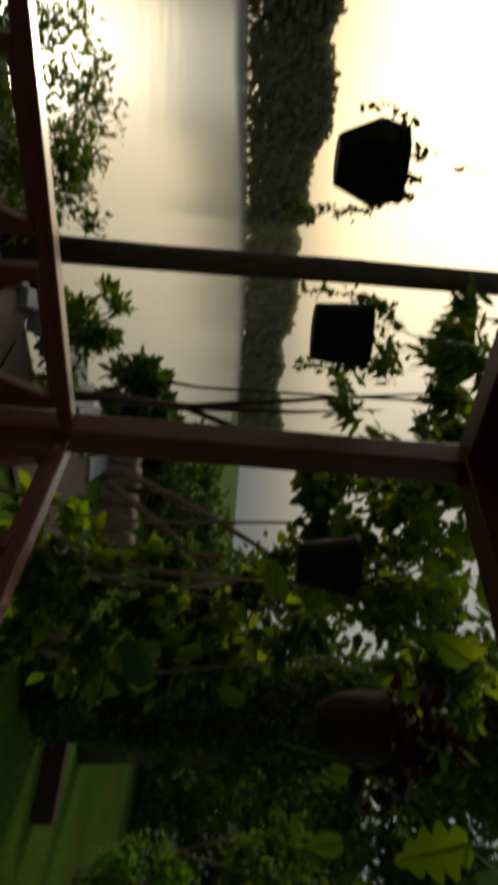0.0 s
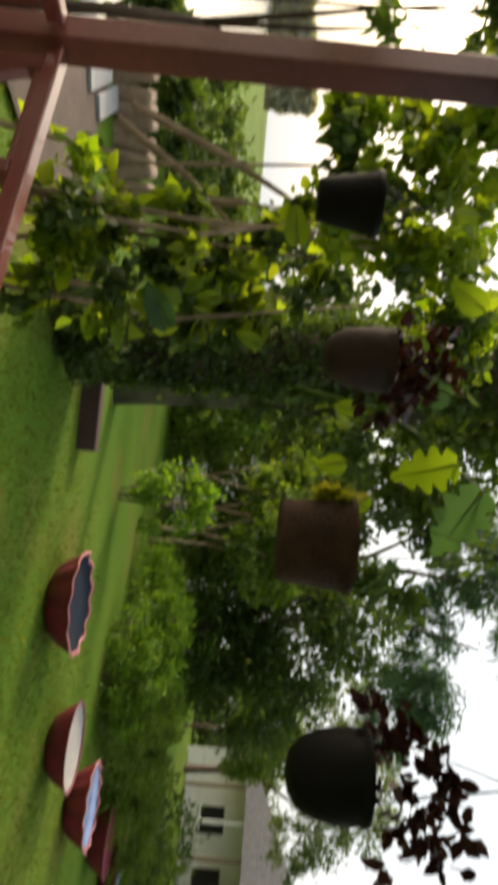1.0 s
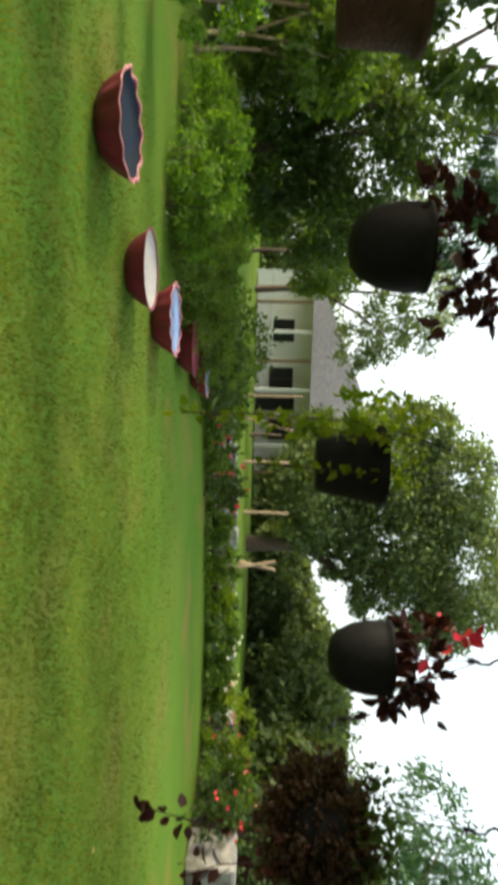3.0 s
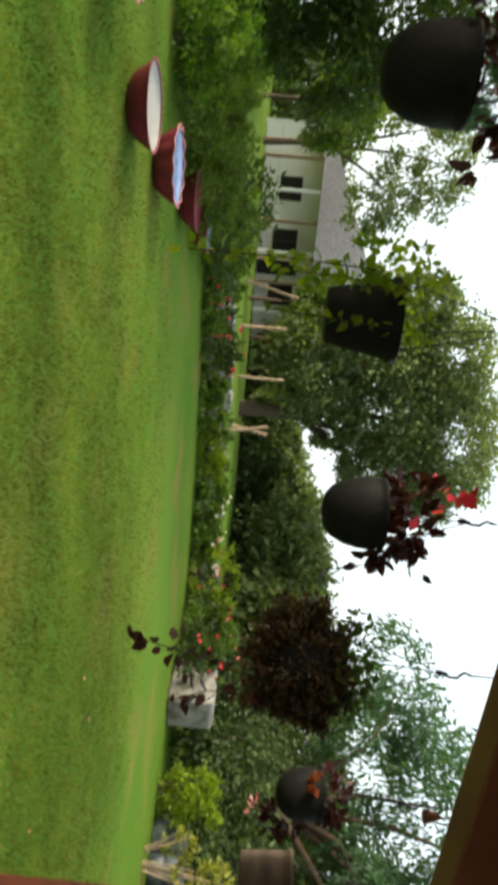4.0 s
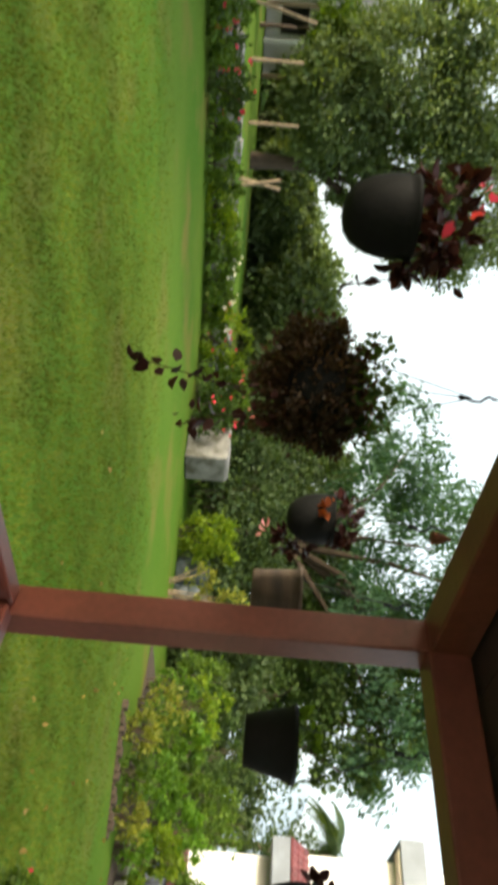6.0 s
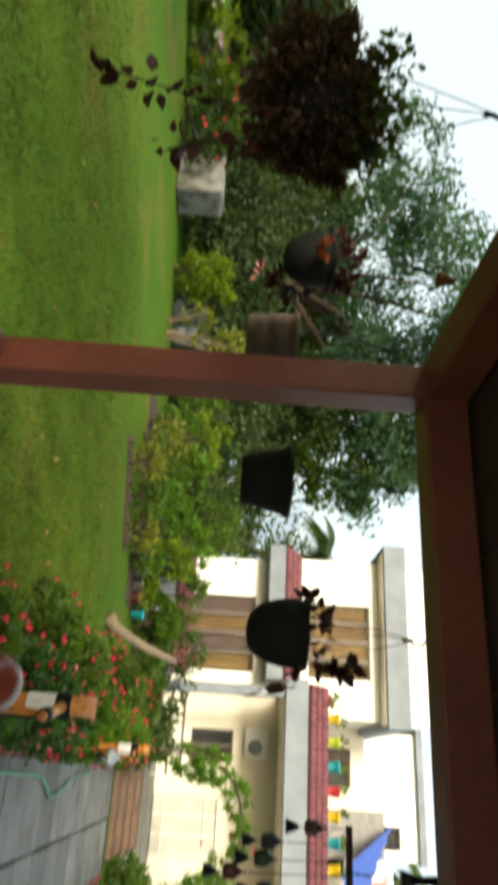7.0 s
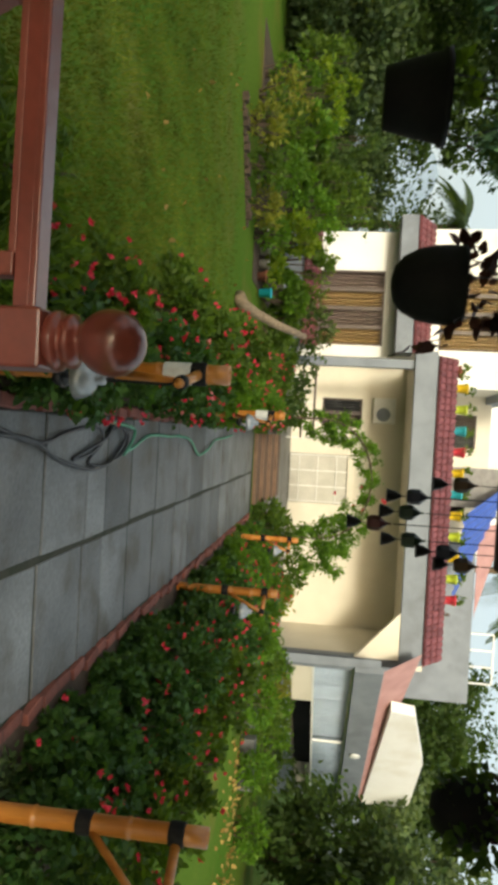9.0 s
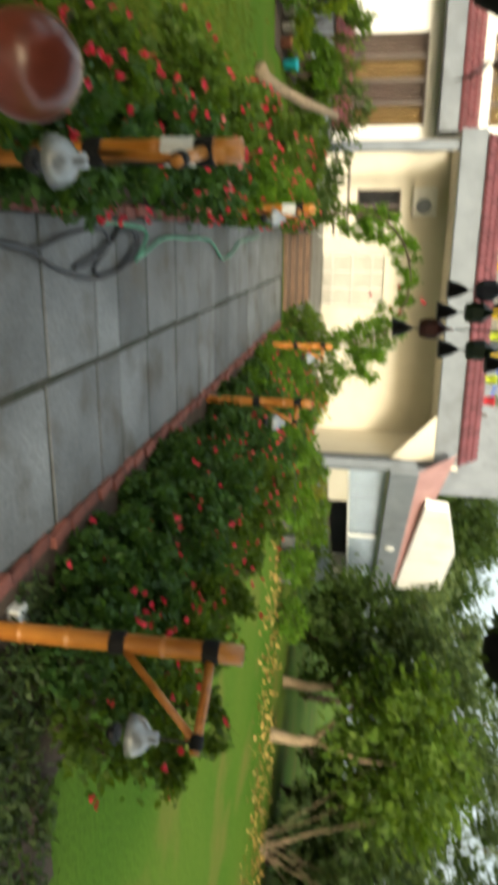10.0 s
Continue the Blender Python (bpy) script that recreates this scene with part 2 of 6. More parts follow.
def add_box(bm, x0, x1, y0, y1, z0, z1, bevel=0.0):
    vs = [bm.verts.new(p) for p in ((x0, y0, z0), (x1, y0, z0), (x1, y1, z0), (x0, y1, z0), (x0, y0, z1), (x1, y0, z1), (x1, y1, z1), (x0, y1, z1))]
    fs = [bm.faces.new([vs[i] for i in q]) for q in ((3, 2, 1, 0), (4, 5, 6, 7), (0, 1, 5, 4), (1, 2, 6, 5), (2, 3, 7, 6), (3, 0, 4, 7))]
    if bevel:
        es = list({e for f in fs for e in f.edges})
        bmesh.ops.bevel(bm, geom=es, offset=bevel, segments=2, affect="EDGES", profile=0.5)
    return vs


def box(x0, x1, y0, y1, z0, z1, bevel=0.0):
    bm = bmesh.new()
    add_box(bm, x0, x1, y0, y1, z0, z1, bevel)
    return bm


def bar(p, q, w, h, bevel=0.006):
    """A squared timber from p to q: w wide, h high."""
    p, q = Vector(p), Vector(q)
    d = q - p
    bm = box(-w / 2, w / 2, 0, d.length, -h / 2, h / 2, bevel)
    up = Vector((0, 0, 1)) if abs(d.normalized().z) < 0.98 else Vector((0, 1, 0))
    y = d.normalized()
    x = y.cross(up).normalized()
    z = x.cross(y)
    bm.transform(Matrix.Translation(p) @ Matrix((x, y, z)).transposed().to_4x4())
    return bm


def add_tube(bm, pts, radii, sides=8, cap=True):
    pts = [Vector(p) for p in pts]
    rings = []
    for i, p in enumerate(pts):
        d = (pts[min(i + 1, len(pts) - 1)] - pts[max(i - 1, 0)])
        d = d.normalized() if d.length > 1e-6 else Vector((0, 0, 1))
        u = d.cross(Vector((0.31, 0.94, 0.11))).normalized()
        v = d.cross(u)
        r = radii[i] if isinstance(radii, (list, tuple)) else radii
        rings.append([bm.verts.new(p + (u * math.cos(2 * math.pi * k / sides) + v * math.sin(2 * math.pi * k / sides)) * r) for k in range(sides)])
    for r0, r1 in zip(rings, rings[1:]):
        for k in range(sides):
            bm.faces.new((r0[k], r0[(k + 1) % sides], r1[(k + 1) % sides], r1[k]))
    if cap and sides > 2:
        bm.faces.new(rings[0][::-1]), bm.faces.new(rings[-1])


def tube(pts, radii, sides=8, cap=True):
    bm = bmesh.new()
    add_tube(bm, pts, radii, sides, cap)
    return bm


def lathe(profile, sides=24, wave=None, ends=(True, True)):
    """A turned form from (radius, height) pairs; wave(angle, i) scales the radius."""
    bm = bmesh.new()
    rings = []
    for i, (r, z) in enumerate(profile):
        ring = []
        for k in range(sides):
            t = 2 * math.pi * k / sides
            s, dz = wave(t, i) if wave else (1, 0)
            ring.append(bm.verts.new((max(r, 1e-4) * s * math.cos(t), max(r, 1e-4) * s * math.sin(t), z + dz)))
        rings.append(ring)
    for r0, r1 in zip(rings, rings[1:]):
        for k in range(sides):
            bm.faces.new((r0[k], r0[(k + 1) % sides], r1[(k + 1) % sides], r1[k]))
    if ends[0]:
        bm.faces.new(rings[0][::-1])
    if ends[1]:
        bm.faces.new(rings[-1])
    return bm


def sag(p, q, drop, n=8):
    p, q = Vector(p), Vector(q)
    return [p.lerp(q, i / n) - Vector((0, 0, drop * 4 * (i / n) * (1 - i / n))) for i in range(n + 1)]


rng = np.random.default_rng(7)


def leaf_mesh(name, pts, size, width=0.45, droop=0.3, outward=None, spread=0.35):
    """One bent four-cornered leaf at each point."""
    n = len(pts)
    d = rng.normal(size=(n, 3))
    if outward is not None:
        d = d * 0.8 + outward * 1.0
    d[:, 2] -= droop * 2
    d /= np.linalg.norm(d, axis=1, keepdims=True) + 1e-9
    s = rng.normal(size=(n, 3))
    s -= (s * d).sum(1, keepdims=True) * d
    s /= np.linalg.norm(s, axis=1, keepdims=True) + 1e-9
    nrm = np.cross(d, s)
    L = size * rng.uniform(1 - spread, 1 + spread, (n, 1))
    w = L * width
    v = np.empty((n, 6, 3))
    v[:, 0] = pts
    v[:, 1] = pts + d * L * 0.3 + s * w * 0.5 + nrm * w * 0.12
    v[:, 2] = pts + d * L * 0.7 + s * w * 0.36 + nrm * w * 0.05
    v[:, 3] = pts + d * L - nrm * w * 0.25
    v[:, 4] = pts + d * L * 0.7 - s * w * 0.36 + nrm * w * 0.05
    v[:, 5] = pts + d * L * 0.3 - s * w * 0.5 + nrm * w * 0.12
    return poly_mesh(name, v.reshape(-1, 3), 6, n)


def poly_mesh(name, v, k, n):
    me = bpy.data.meshes.new(name)
    me.vertices.add(len(v))
    me.vertices.foreach_set("co", v.astype(np.float32).ravel())
    me.loops.add(k * n)
    me.loops.foreach_set("vertex_index", np.arange(k * n, dtype=np.int32))
    me.polygons.add(n)
    me.polygons.foreach_set("loop_start", np.arange(0, k * n, k, dtype=np.int32))
    me.update(calc_edges=True)
    me.validate()
    return me


def blob_points(blobs, n, hollow=0.45):
    """Points in a set of ellipsoids (x, y, z, rx, ry, rz), in clumps with gaps, more of them near the skin."""
    b = np.array(blobs, float)
    vol = (b[:, 3] * b[:, 4] * b[:, 5]) ** 0.7
    which = rng.choice(len(b), n, p=vol / vol.sum())
    clumps = max(6, n // 45) if n > 1000 else max(4, n // 6)
    cw = rng.choice(len(b), clumps, p=vol / vol.sum())
    cd = rng.normal(size=(clumps, 3))
    cd /= np.linalg.norm(cd, axis=1, keepdims=True)
    cr = rng.uniform(hollow, 1.0, (clumps, 1)) ** 0.6
    cp = b[cw, :3] + cd * cr * b[cw, 3:]
    pick = rng.integers(0, clumps, n)
    rad = b[cw[pick], 3:].mean(1, keepdims=True)
    off = rng.normal(size=(n, 3)) * rad * 0.13
    return cp[pick] + off, cd[pick]


def skin_points(blobs, n):
    """Single points spread over the upper skin of the ellipsoids."""
    b = np.array(blobs, float)
    w = rng.integers(0, len(b), n)
    d = rng.normal(size=(n, 3))
    d[:, 2] = np.abs(d[:, 2]) * 0.9 - 0.25
    d /= np.linalg.norm(d, axis=1, keepdims=True)
    return b[w, :3] + d * b[w, 3:] * rng.uniform(0.95, 1.15, (n, 1)), d


def foliage(name, blobs, n, size, mat, parent=None, width=0.5, droop=0.25, label="", hollow=0.45):
    pts, out = blob_points(blobs, n, hollow)
    return mesh_part(name, leaf_mesh(name, pts, size, width, droop, out), mat, parent, label)


def limbs(base, tips, r, sides=8, fork=0.45):
    """A trunk from base that forks to the tips."""
    bm = bmesh.new()
    base = Vector(base)
    mid = sum((Vector(t) for t in tips), Vector()) / len(tips)
    k = base.lerp(mid, fork)
    k.x, k.y = base.x * 0.7 + k.x * 0.3, base.y * 0.7 + k.y * 0.3
    add_tube(bm, [base - Vector((0, 0, 0.15)), base + Vector((0, 0, 0.1)), base.lerp(k, 0.5) + Vector((r * 0.3, -r * 0.3, 0)), k], [r * 1.35, r * 1.1, r * 0.85, r * 0.7], sides)
    for t in tips:
        t = Vector(t)
        m = k.lerp(t, 0.5) + Vector((rng.normal() * r, rng.normal() * r, abs(rng.normal()) * r))
        add_tube(bm, [k - Vector((0, 0, r)), m, t], [r * 0.55, r * 0.33, r * 0.1], max(5, sides - 2))
    return bm


def tree(name, base, label, tips, blobs, r, n, size, leaf, bark=None, droop=0.25, width=0.5, category="tree", group=""):
    """A tree at base; tips and blobs in its own frame."""
    t = thing(name, base, label, category, group)
    part("trunk", limbs((0, 0, 0), tips, r), bark or BARK, t, smooth=True)
    foliage("crown", blobs, n, size, leaf, t, width, droop)
    return t


def shrub(name, at, label, blobs, n, size, leaf, flowers=None, droop=0.1, width=0.5, category="shrub", group="", stems=5):
    t = thing(name, at, label, category, group)
    foliage("leaves", blobs, n, size, leaf, t, width, droop)
    bm = bmesh.new()
    b = np.array(blobs)
    many = stems > 9
    for i in range(stems):
        if many and i:
            part("stick", bm, PALEBARK, t)
            bm = bmesh.new()
        q = b[i % len(b), :3] + rng.normal(size=3) * b[i % len(b), 3:] * 0.35
        add_tube(bm, [(q[0] * 0.3, q[1] * 0.3, -0.05), (q[0] * 0.6, q[1] * 0.6, q[2] * 0.5), tuple(q)], [0.018, 0.013, 0.006], 5)
    part("stick" if many else "woody_base", bm, PALEBARK if many else BARK, t)
    if flowers:
        mat, count, fs = flowers
        pts, out = skin_points(blobs, count)
        tagged(flower_mesh("blossom", pts + out * 0.04, fs, mat, t), kind="stuff")
    return t


def flower_mesh(name, pts, size, mat, parent):
    """Small heads of five petals."""
    rep = np.repeat(pts, 7, 0)
    out = rng.normal(size=rep.shape)
    out[:, 2] = np.abs(out[:, 2])
    return mesh_part(name, leaf_mesh(name, rep, size, 0.8, -0.15, out), mat, parent)


# ---- ground, lake ----
SHORE = ((-200.0, 60.0), (-180.0, 70.0), (-171.0, 86.0), (-164.0, 115.0), (-158.0, 165.0), (-150.0, 300.0), (-138.0, 420.0))


def lake_reach(x, y):
    """How far the lake reaches in the direction of a place, 0 where there is none."""
    h = math.degrees(math.atan2(x, y))
    if h > 0:
        h -= 360
    if h < -215 or h > -141 - max(0.0, 18 - math.hypot(x, y)) * 0.45:
        return 0.0
    return float(np.interp(h, [s[0] for s in SHORE], [s[1] for s in SHORE]))


def ground_z(x, y):
    far = lake_reach(x, y)
    if not far or y > -4.2:
        return 0.0
    near = min(max((-4.2 - y) / 3.5, 0), 1)
    return -2.3 * near * near * (3 - 2 * near)


def sheet(name, xs, ys, zf, mat):
    me = bpy.data.meshes.new(name)
    nx, ny = len(xs), len(ys)
    v = [(x, y, zf(x, y)) for y in ys for x in xs]
    f = [(j * nx + i, j * nx + i + 1, (j + 1) * nx + i + 1, (j + 1) * nx + i) for j in range(ny - 1) for i in range(nx - 1)]
    me.from_pydata(v, [], f)
    return mesh_part(name, me, mat, None, "", True)


def steps_out(inner, fine, outer, ratio=1.35):
    a = list(np.arange(-inner, inner + 0.01, fine))
    s, x = fine, inner
    while x < outer:
        s *= ratio
        x += s
        a = [-x] + a + [x]
    return a


axis = steps_out(60, 1.5, 2500)
tagged(sheet("ground", axis, axis, ground_z, GRASS), "mown green lawn with worn yellowish patches", "lawn", kind="structure")
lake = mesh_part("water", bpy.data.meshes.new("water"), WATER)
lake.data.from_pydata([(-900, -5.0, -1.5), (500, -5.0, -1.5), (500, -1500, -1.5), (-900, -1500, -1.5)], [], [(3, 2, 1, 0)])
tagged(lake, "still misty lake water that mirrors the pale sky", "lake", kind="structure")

# short grass, thick near the pavilion
n = 340000
gx = rng.uniform(-1, 1, n)
gy = rng.uniform(0, 1, n)
px, py = -0.88 - 11.6 * gy ** 1.6, -4.5 + 17.0 * rng.uniform(0, 1, n)
keep = ~((px > -1.42) & (py < 1.85) & (py > -2.3)) & (rng.uniform(0, 1, n) < np.clip(1.6 - np.hypot((px + 3) / 8, (py - 3) / 7.5) * 1.6, 0, 1))
pts = np.stack([px, py, np.zeros(n)], 1)[keep]
n = len(pts)
ang = rng.uniform(0, 2 * np.pi, n)
hgt = rng.uniform(0.012, 0.05, n)
side = np.stack([np.cos(ang), np.sin(ang), 0 * ang], 1) * 0.006
tip = pts + np.stack([rng.normal(0, 0.014, n), rng.normal(0, 0.014, n), hgt], 1)
tagged(mesh_part("grass", poly_mesh("grass", np.stack([pts - side, pts + side, tip], 1).reshape(-1, 3), 3, n), BLADE), "short trampled lawn grass blades", "grass", kind="stuff")

# far wooded shore, haze in its leaf colours, paler where it is farther off
def woods(h0, h1, high, mat, label):
    pts = []
    for h in np.arange(h0, h1, 0.22):
        d0 = float(np.interp(h, [s[0] for s in SHORE], [s[1] for s in SHORE])) + 3
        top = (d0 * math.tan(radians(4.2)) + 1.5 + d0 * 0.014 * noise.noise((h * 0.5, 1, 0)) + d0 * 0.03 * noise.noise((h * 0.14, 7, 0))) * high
        a = radians(h)
        for k in range(150):
            z = -1.4 + (top + 1.4) * rng.uniform() ** 0.75
            dd = d0 + rng.uniform(0, 6)
            pts.append((math.sin(a) * dd + rng.normal() * 0.15, math.cos(a) * dd + rng.normal() * 0.15, z))
    pts = np.array(pts)
    me = leaf_mesh("far_woods", pts, 0.5, 0.9, 0.1)
    co = np.empty(len(me.vertices) * 3, np.float32)
    me.vertices.foreach_get("co", co)
    co = co.reshape(-1, 6, 3)
    scale = (np.linalg.norm(pts[:, :2], axis=1) / 60)[:, None, None]
    co = pts[:, None] + (co - pts[:, None]) * scale
    me.vertices.foreach_set("co", co.astype(np.float32).ravel())
    tagged(mesh_part("far_woods", me, mat), label, "trees", kind="stuff")


woods(-200, -158.5, 1.0, L_SHOREHAZE, "hazy grey-green trees on the far lake shore")
woods(-158.5, -139, 0.72, L_FARSHOREHAZE, "pale misty trees on the farthest lake shore")

# ---- pavilion ----
P1, P2 = Vector((-1.265, -2.06, 0)), Vector((-1.03, 1.69, 0))
NEWEL = Vector((-0.233, 1.60, 0))
P3, P4 = Vector((2.9, 1.78, 0)), Vector((2.7, -2.16, 0))
pav = thing("pavilion", (0, 0, 0), "red-painted wooden garden pavilion with a dark ceiling", "pavilion", kind="structure")
for p in (P1, P2, P3, P4):
    part("post", box(p.x - 0.047, p.x + 0.047, p.y - 0.047, p.y + 0.047, 0.0, 2.10 if p in (P2, P3) else 2.26, 0.006), RED, pav)
BEAM = {P1[1]: 2.285, P4[1]: 2.285, P2[1]: 2.125, P3[1]: 2.128}
for p, q in ((P1, P2), (P2, P3), (P3, P4), (P4, P1)):
    d = (q - p).normalized() * 0.05
    part("beam", bar(p - d + Vector((0, 0, BEAM[p[1]])), q + d + Vector((0, 0, BEAM[q[1]])), 0.11, 0.11 if p in (P1, P3) else 0.108), RED, pav)
EAVES = [Vector((p.x + sx * 0.5, p.y + sy * 0.5, BEAM[p[1]] + 0.25)) for p, sx, sy in ((P1, -1, -1), (P2, -1, 1), (P3, 1, 1), (P4, 1, -1))]
ceil = bmesh.new()
a_, b_, c_, d_ = (Vector((p.x, p.y, BEAM[p[1]] + 0.07)) for p in (P1, P2, P3, P4))
N = 26
for i in range(N):
    t0, t1 = i / N, (i + 0.94) / N
    q = [a_.lerp(d_, t0), a_.lerp(d_, t1), b_.lerp(c_, t1), b_.lerp(c_, t0)]
    lo, hi = [ceil.verts.new(v) for v in q], [ceil.verts.new(v + Vector((0, 0, 0.02))) for v in q]
    ceil.faces.new(lo[::-1]), ceil.faces.new(hi)
    for k in range(4):
        ceil.faces.new((lo[k], lo[(k + 1) % 4], hi[(k + 1) % 4], hi[k]))
tagged(part("ceiling", ceil, DARKWOOD), "dark brown boarded pavilion ceiling", "ceiling", kind="structure")
roof = bmesh.new()
apex = [Vector((0.8, -0.6, 3.5)), Vector((0.8, 0.4, 3.5))]
for dz in (0.0, 0.05):
    e = [roof.verts.new(v + Vector((0, 0, dz))) for v in EAVES]
    r0, r1 = (roof.verts.new(v + Vector((0, 0, dz))) for v in apex)
    roof.faces.new((e[0], e[1], r1, r0)), roof.faces.new((e[1], e[2], r1)), roof.faces.new((e[2], e[3], r0, r1)), roof.faces.new((e[3], e[0], r0))
part("roof", roof, CLAY, pav, "clay-tiled hipped roof")
for p, q in zip(EAVES, EAVES[1:] + EAVES[:1]):
    part("eaves_board", bar(p, q, 0.03, 0.10), RED, pav)
part("floor", box(-1.36, 2.96, -2.2, 1.74, -0.1, 0.03, 0.01), SLAB, pav, "grey stone pavilion floor")


def turned_newel():
    return lathe([(0.05, 0.985), (0.05, 0.998), (0.056, 1.002), (0.056, 1.015), (0.045, 1.019), (0.045, 1.027), (0.051, 1.031), (0.051, 1.042), (0.036, 1.05),
                  *[(0.063 * math.sin(math.pi * (0.16 + 0.84 * i / 14)), 1.112 - 0.064 * math.cos(math.pi * (0.16 + 0.84 * i / 14))) for i in range(15)]], 32)


RAILZ = 1.006


def railing(name, p, q, label, first=True):
    """Cap rail, mid and bottom rail, uprights and slanted struts between two posts."""
    p, q = Vector(p), Vector(q)
    t = thing(name, (0, 0, 0), label, "railing", "pavilion railings")
    up = lambda v, z: Vector((v.x, v.y, z))
    part("cap_rail", bar(up(p, RAILZ - 0.014), up(q, RAILZ - 0.014), 0.055, 0.016, 0.004), GLOSSRED, t)
    part("upper_rail", bar(up(p, RAILZ - 0.039), up(q, RAILZ - 0.039), 0.034, 0.034, 0.004), GLOSSRED, t)
    part("lower_rail", bar(up(p, 0.14), up(q, 0.14), 0.05, 0.07, 0.005), RED, t)
    L = (q - p).length
    k = max(1, round(L / 0.55))
    for i in range(k):
        a0, a1 = p.lerp(q, (i + 0.12) / k), p.lerp(q, (i + 0.88) / k)
        m0 = p.lerp(q, (i + 0.5) / k)
        part("upright", bar(up(a0, 0.17), up(a0, RAILZ - 0.056), 0.045, 0.045, 0.004), RED, t)
        part("upright", bar(up(a1, 0.17), up(a1, RAILZ - 0.056), 0.045, 0.045, 0.004), RED, t)
        part("inner_rail", bar(up(a0, RAILZ - 0.064), up(a1, RAILZ - 0.064), 0.026, 0.016, 0.003), RED, t)
        part("strut", bar(up(a0, RAILZ - 0.085), up(m0, 0.45), 0.035, 0.035, 0.004), RED, t)
        part("strut", bar(up(a1, RAILZ - 0.085), up(m0, 0.45), 0.035, 0.035, 0.004), RED, t)
    return t


off = Vector((0.06, 0, 0))
ry = Vector((0, 0.06, 0))
railing("railing", P1 + ry + Vector((0.0, 0, 0)), P2 - ry, "red-painted wooden railing with slanted struts facing the lawn")
railing("railing", P1 + off, P4 - off, "red-painted wooden railing with slanted struts facing the lake")
railing("railing", Vector((P2.x + 0.05, 1.615, 0)), Vector((NEWEL.x - 0.056, 1.60, 0)), "short red-painted wooden railing beside the pavilion steps")
nw = thing("newel_post", NEWEL, "glossy red turned newel post with a ball finial", "newel post")
part("shaft", box(-0.055, 0.055, -0.055, 0.055, 0, 1.024, 0.006), GLOSSRED, nw)
part("finial", turned_newel(), GLOSSRED, nw, "glossy red ball finial", True).location = (0, 0, 0.029)

# ---- path ----
path = thing("path", (0, 0, 0), "grey stone slab path with red brick edging", "path", kind="structure")
part("bedding", box(-0.16, 1.43, 1.75, 13.2, -0.08, 0.0235), JOINT, path)
ROWS = (1.9, 2.55, 3.22, 3.87, 4.53, 4.90, 5.49, 6.23, 7.0, 7.66, 8.38, 9.0, 9.65, 10.3, 10.95, 11.6, 12.3, 13.0)
for row, (y0, y1) in enumerate(zip(ROWS, ROWS[1:])):
    for x0, x1, lag in ((-0.125, 0.640, 0.02), (0.675, 1.395, -0.02)):
        j = 0.011 + 0.005 * math.sin(row * 2.7 + x0)
        bm = box(x0 + 0.006 * math.sin(row * 3.1), x1 + 0.007 * math.sin(row * 1.7 + x1), y0 + lag + j, y1 + lag - j, -0.02, 0.03 + 0.004 * math.sin(row * 5 + x0 * 9), 0.007)
        bm.transform(Matrix.Translation((x0 + 0.4, y0, 0)) @ Matrix.Rotation(0.009 * math.sin(row * 3.7 + x0 * 5), 4, "Z") @ Matrix.Translation((-x0 - 0.4, -y0, 0)))
        part("slab", bm, SLAB, path)

# ---- house ----
house = thing("house", (0, 0, 0), "two-storey cream house with grey fascias and maroon tiles", "house")


def holed_wall(name, x0, x1, z0, z1, y, thick, holes, mat, parent):
    """A wall along x with rectangular openings right through it."""
    xs = sorted({x0, x1, *[h[0] for h in holes], *[h[1] for h in holes]})
    zs = sorted({z0, z1, *[h[2] for h in holes], *[h[3] for h in holes]})
    bm = bmesh.new()
    for i in range(len(xs) - 1):
        for j in range(len(zs) - 1):
            cx, cz = (xs[i] + xs[i + 1]) / 2, (zs[j] + zs[j + 1]) / 2
            if not any(h[0] < cx < h[1] and h[2] < cz < h[3] for h in holes):
                add_box(bm, xs[i], xs[i + 1], y, y + thick, zs[j], zs[j + 1])
    bmesh.ops.remove_doubles(bm, verts=bm.verts, dist=0.0005)
    return part(name, bm, mat, parent)


def window(parent, x0, x1, z0, z1, y, panes, fills, frame_mat=None):
    """Frame, mullions, glass, and curtains behind the panes or DARK sheets for room shade."""
    w = part("window", box(x0, x1, y + 0.04, y + 0.10, z0, z0 + 0.05), frame_mat or BROWNFRAME, parent)
    fm = frame_mat or BROWNFRAME
    part("window_frame", box(x0, x1, y + 0.04, y + 0.10, z1 - 0.05, z1), fm, w)
    for i in range(panes + 1):
        xx = x0 + (x1 - x0) * i / panes
        hw = 0.045
        part("mullion", box(max(x0, xx - hw), min(x1, xx + hw), y + 0.042, y + 0.098, z0 + 0.05, z1 - 0.05), fm, w)
    for i in range(panes):
        a0, a1 = x0 + (x1 - x0) * i / panes + 0.03, x0 + (x1 - x0) * (i + 1) / panes - 0.03
        g = part("pane", box(a0, a1, y + 0.065, y + 0.07, z0 + 0.05, z1 - 0.05), GLASS, w)
        g.visible_shadow = False
        bm = bmesh.new()
        N = 14
        va, vb = [], []
        for k in range(N + 1):
            xk = a0 + (a1 - a0) * k / N
            yk = y + 0.16 + 0.02 * math.sin(k * 1.9 + i)
            va.append(bm.verts.new((xk, yk, z0 + 0.02))), vb.append(bm.verts.new((xk, yk, z1 - 0.02)))
        for k in range(N):
            bm.faces.new((va[k], va[k + 1], vb[k + 1], vb[k]))
        part("curtain_or_shade", bm, fills[i % len(fills)], w)
    return w


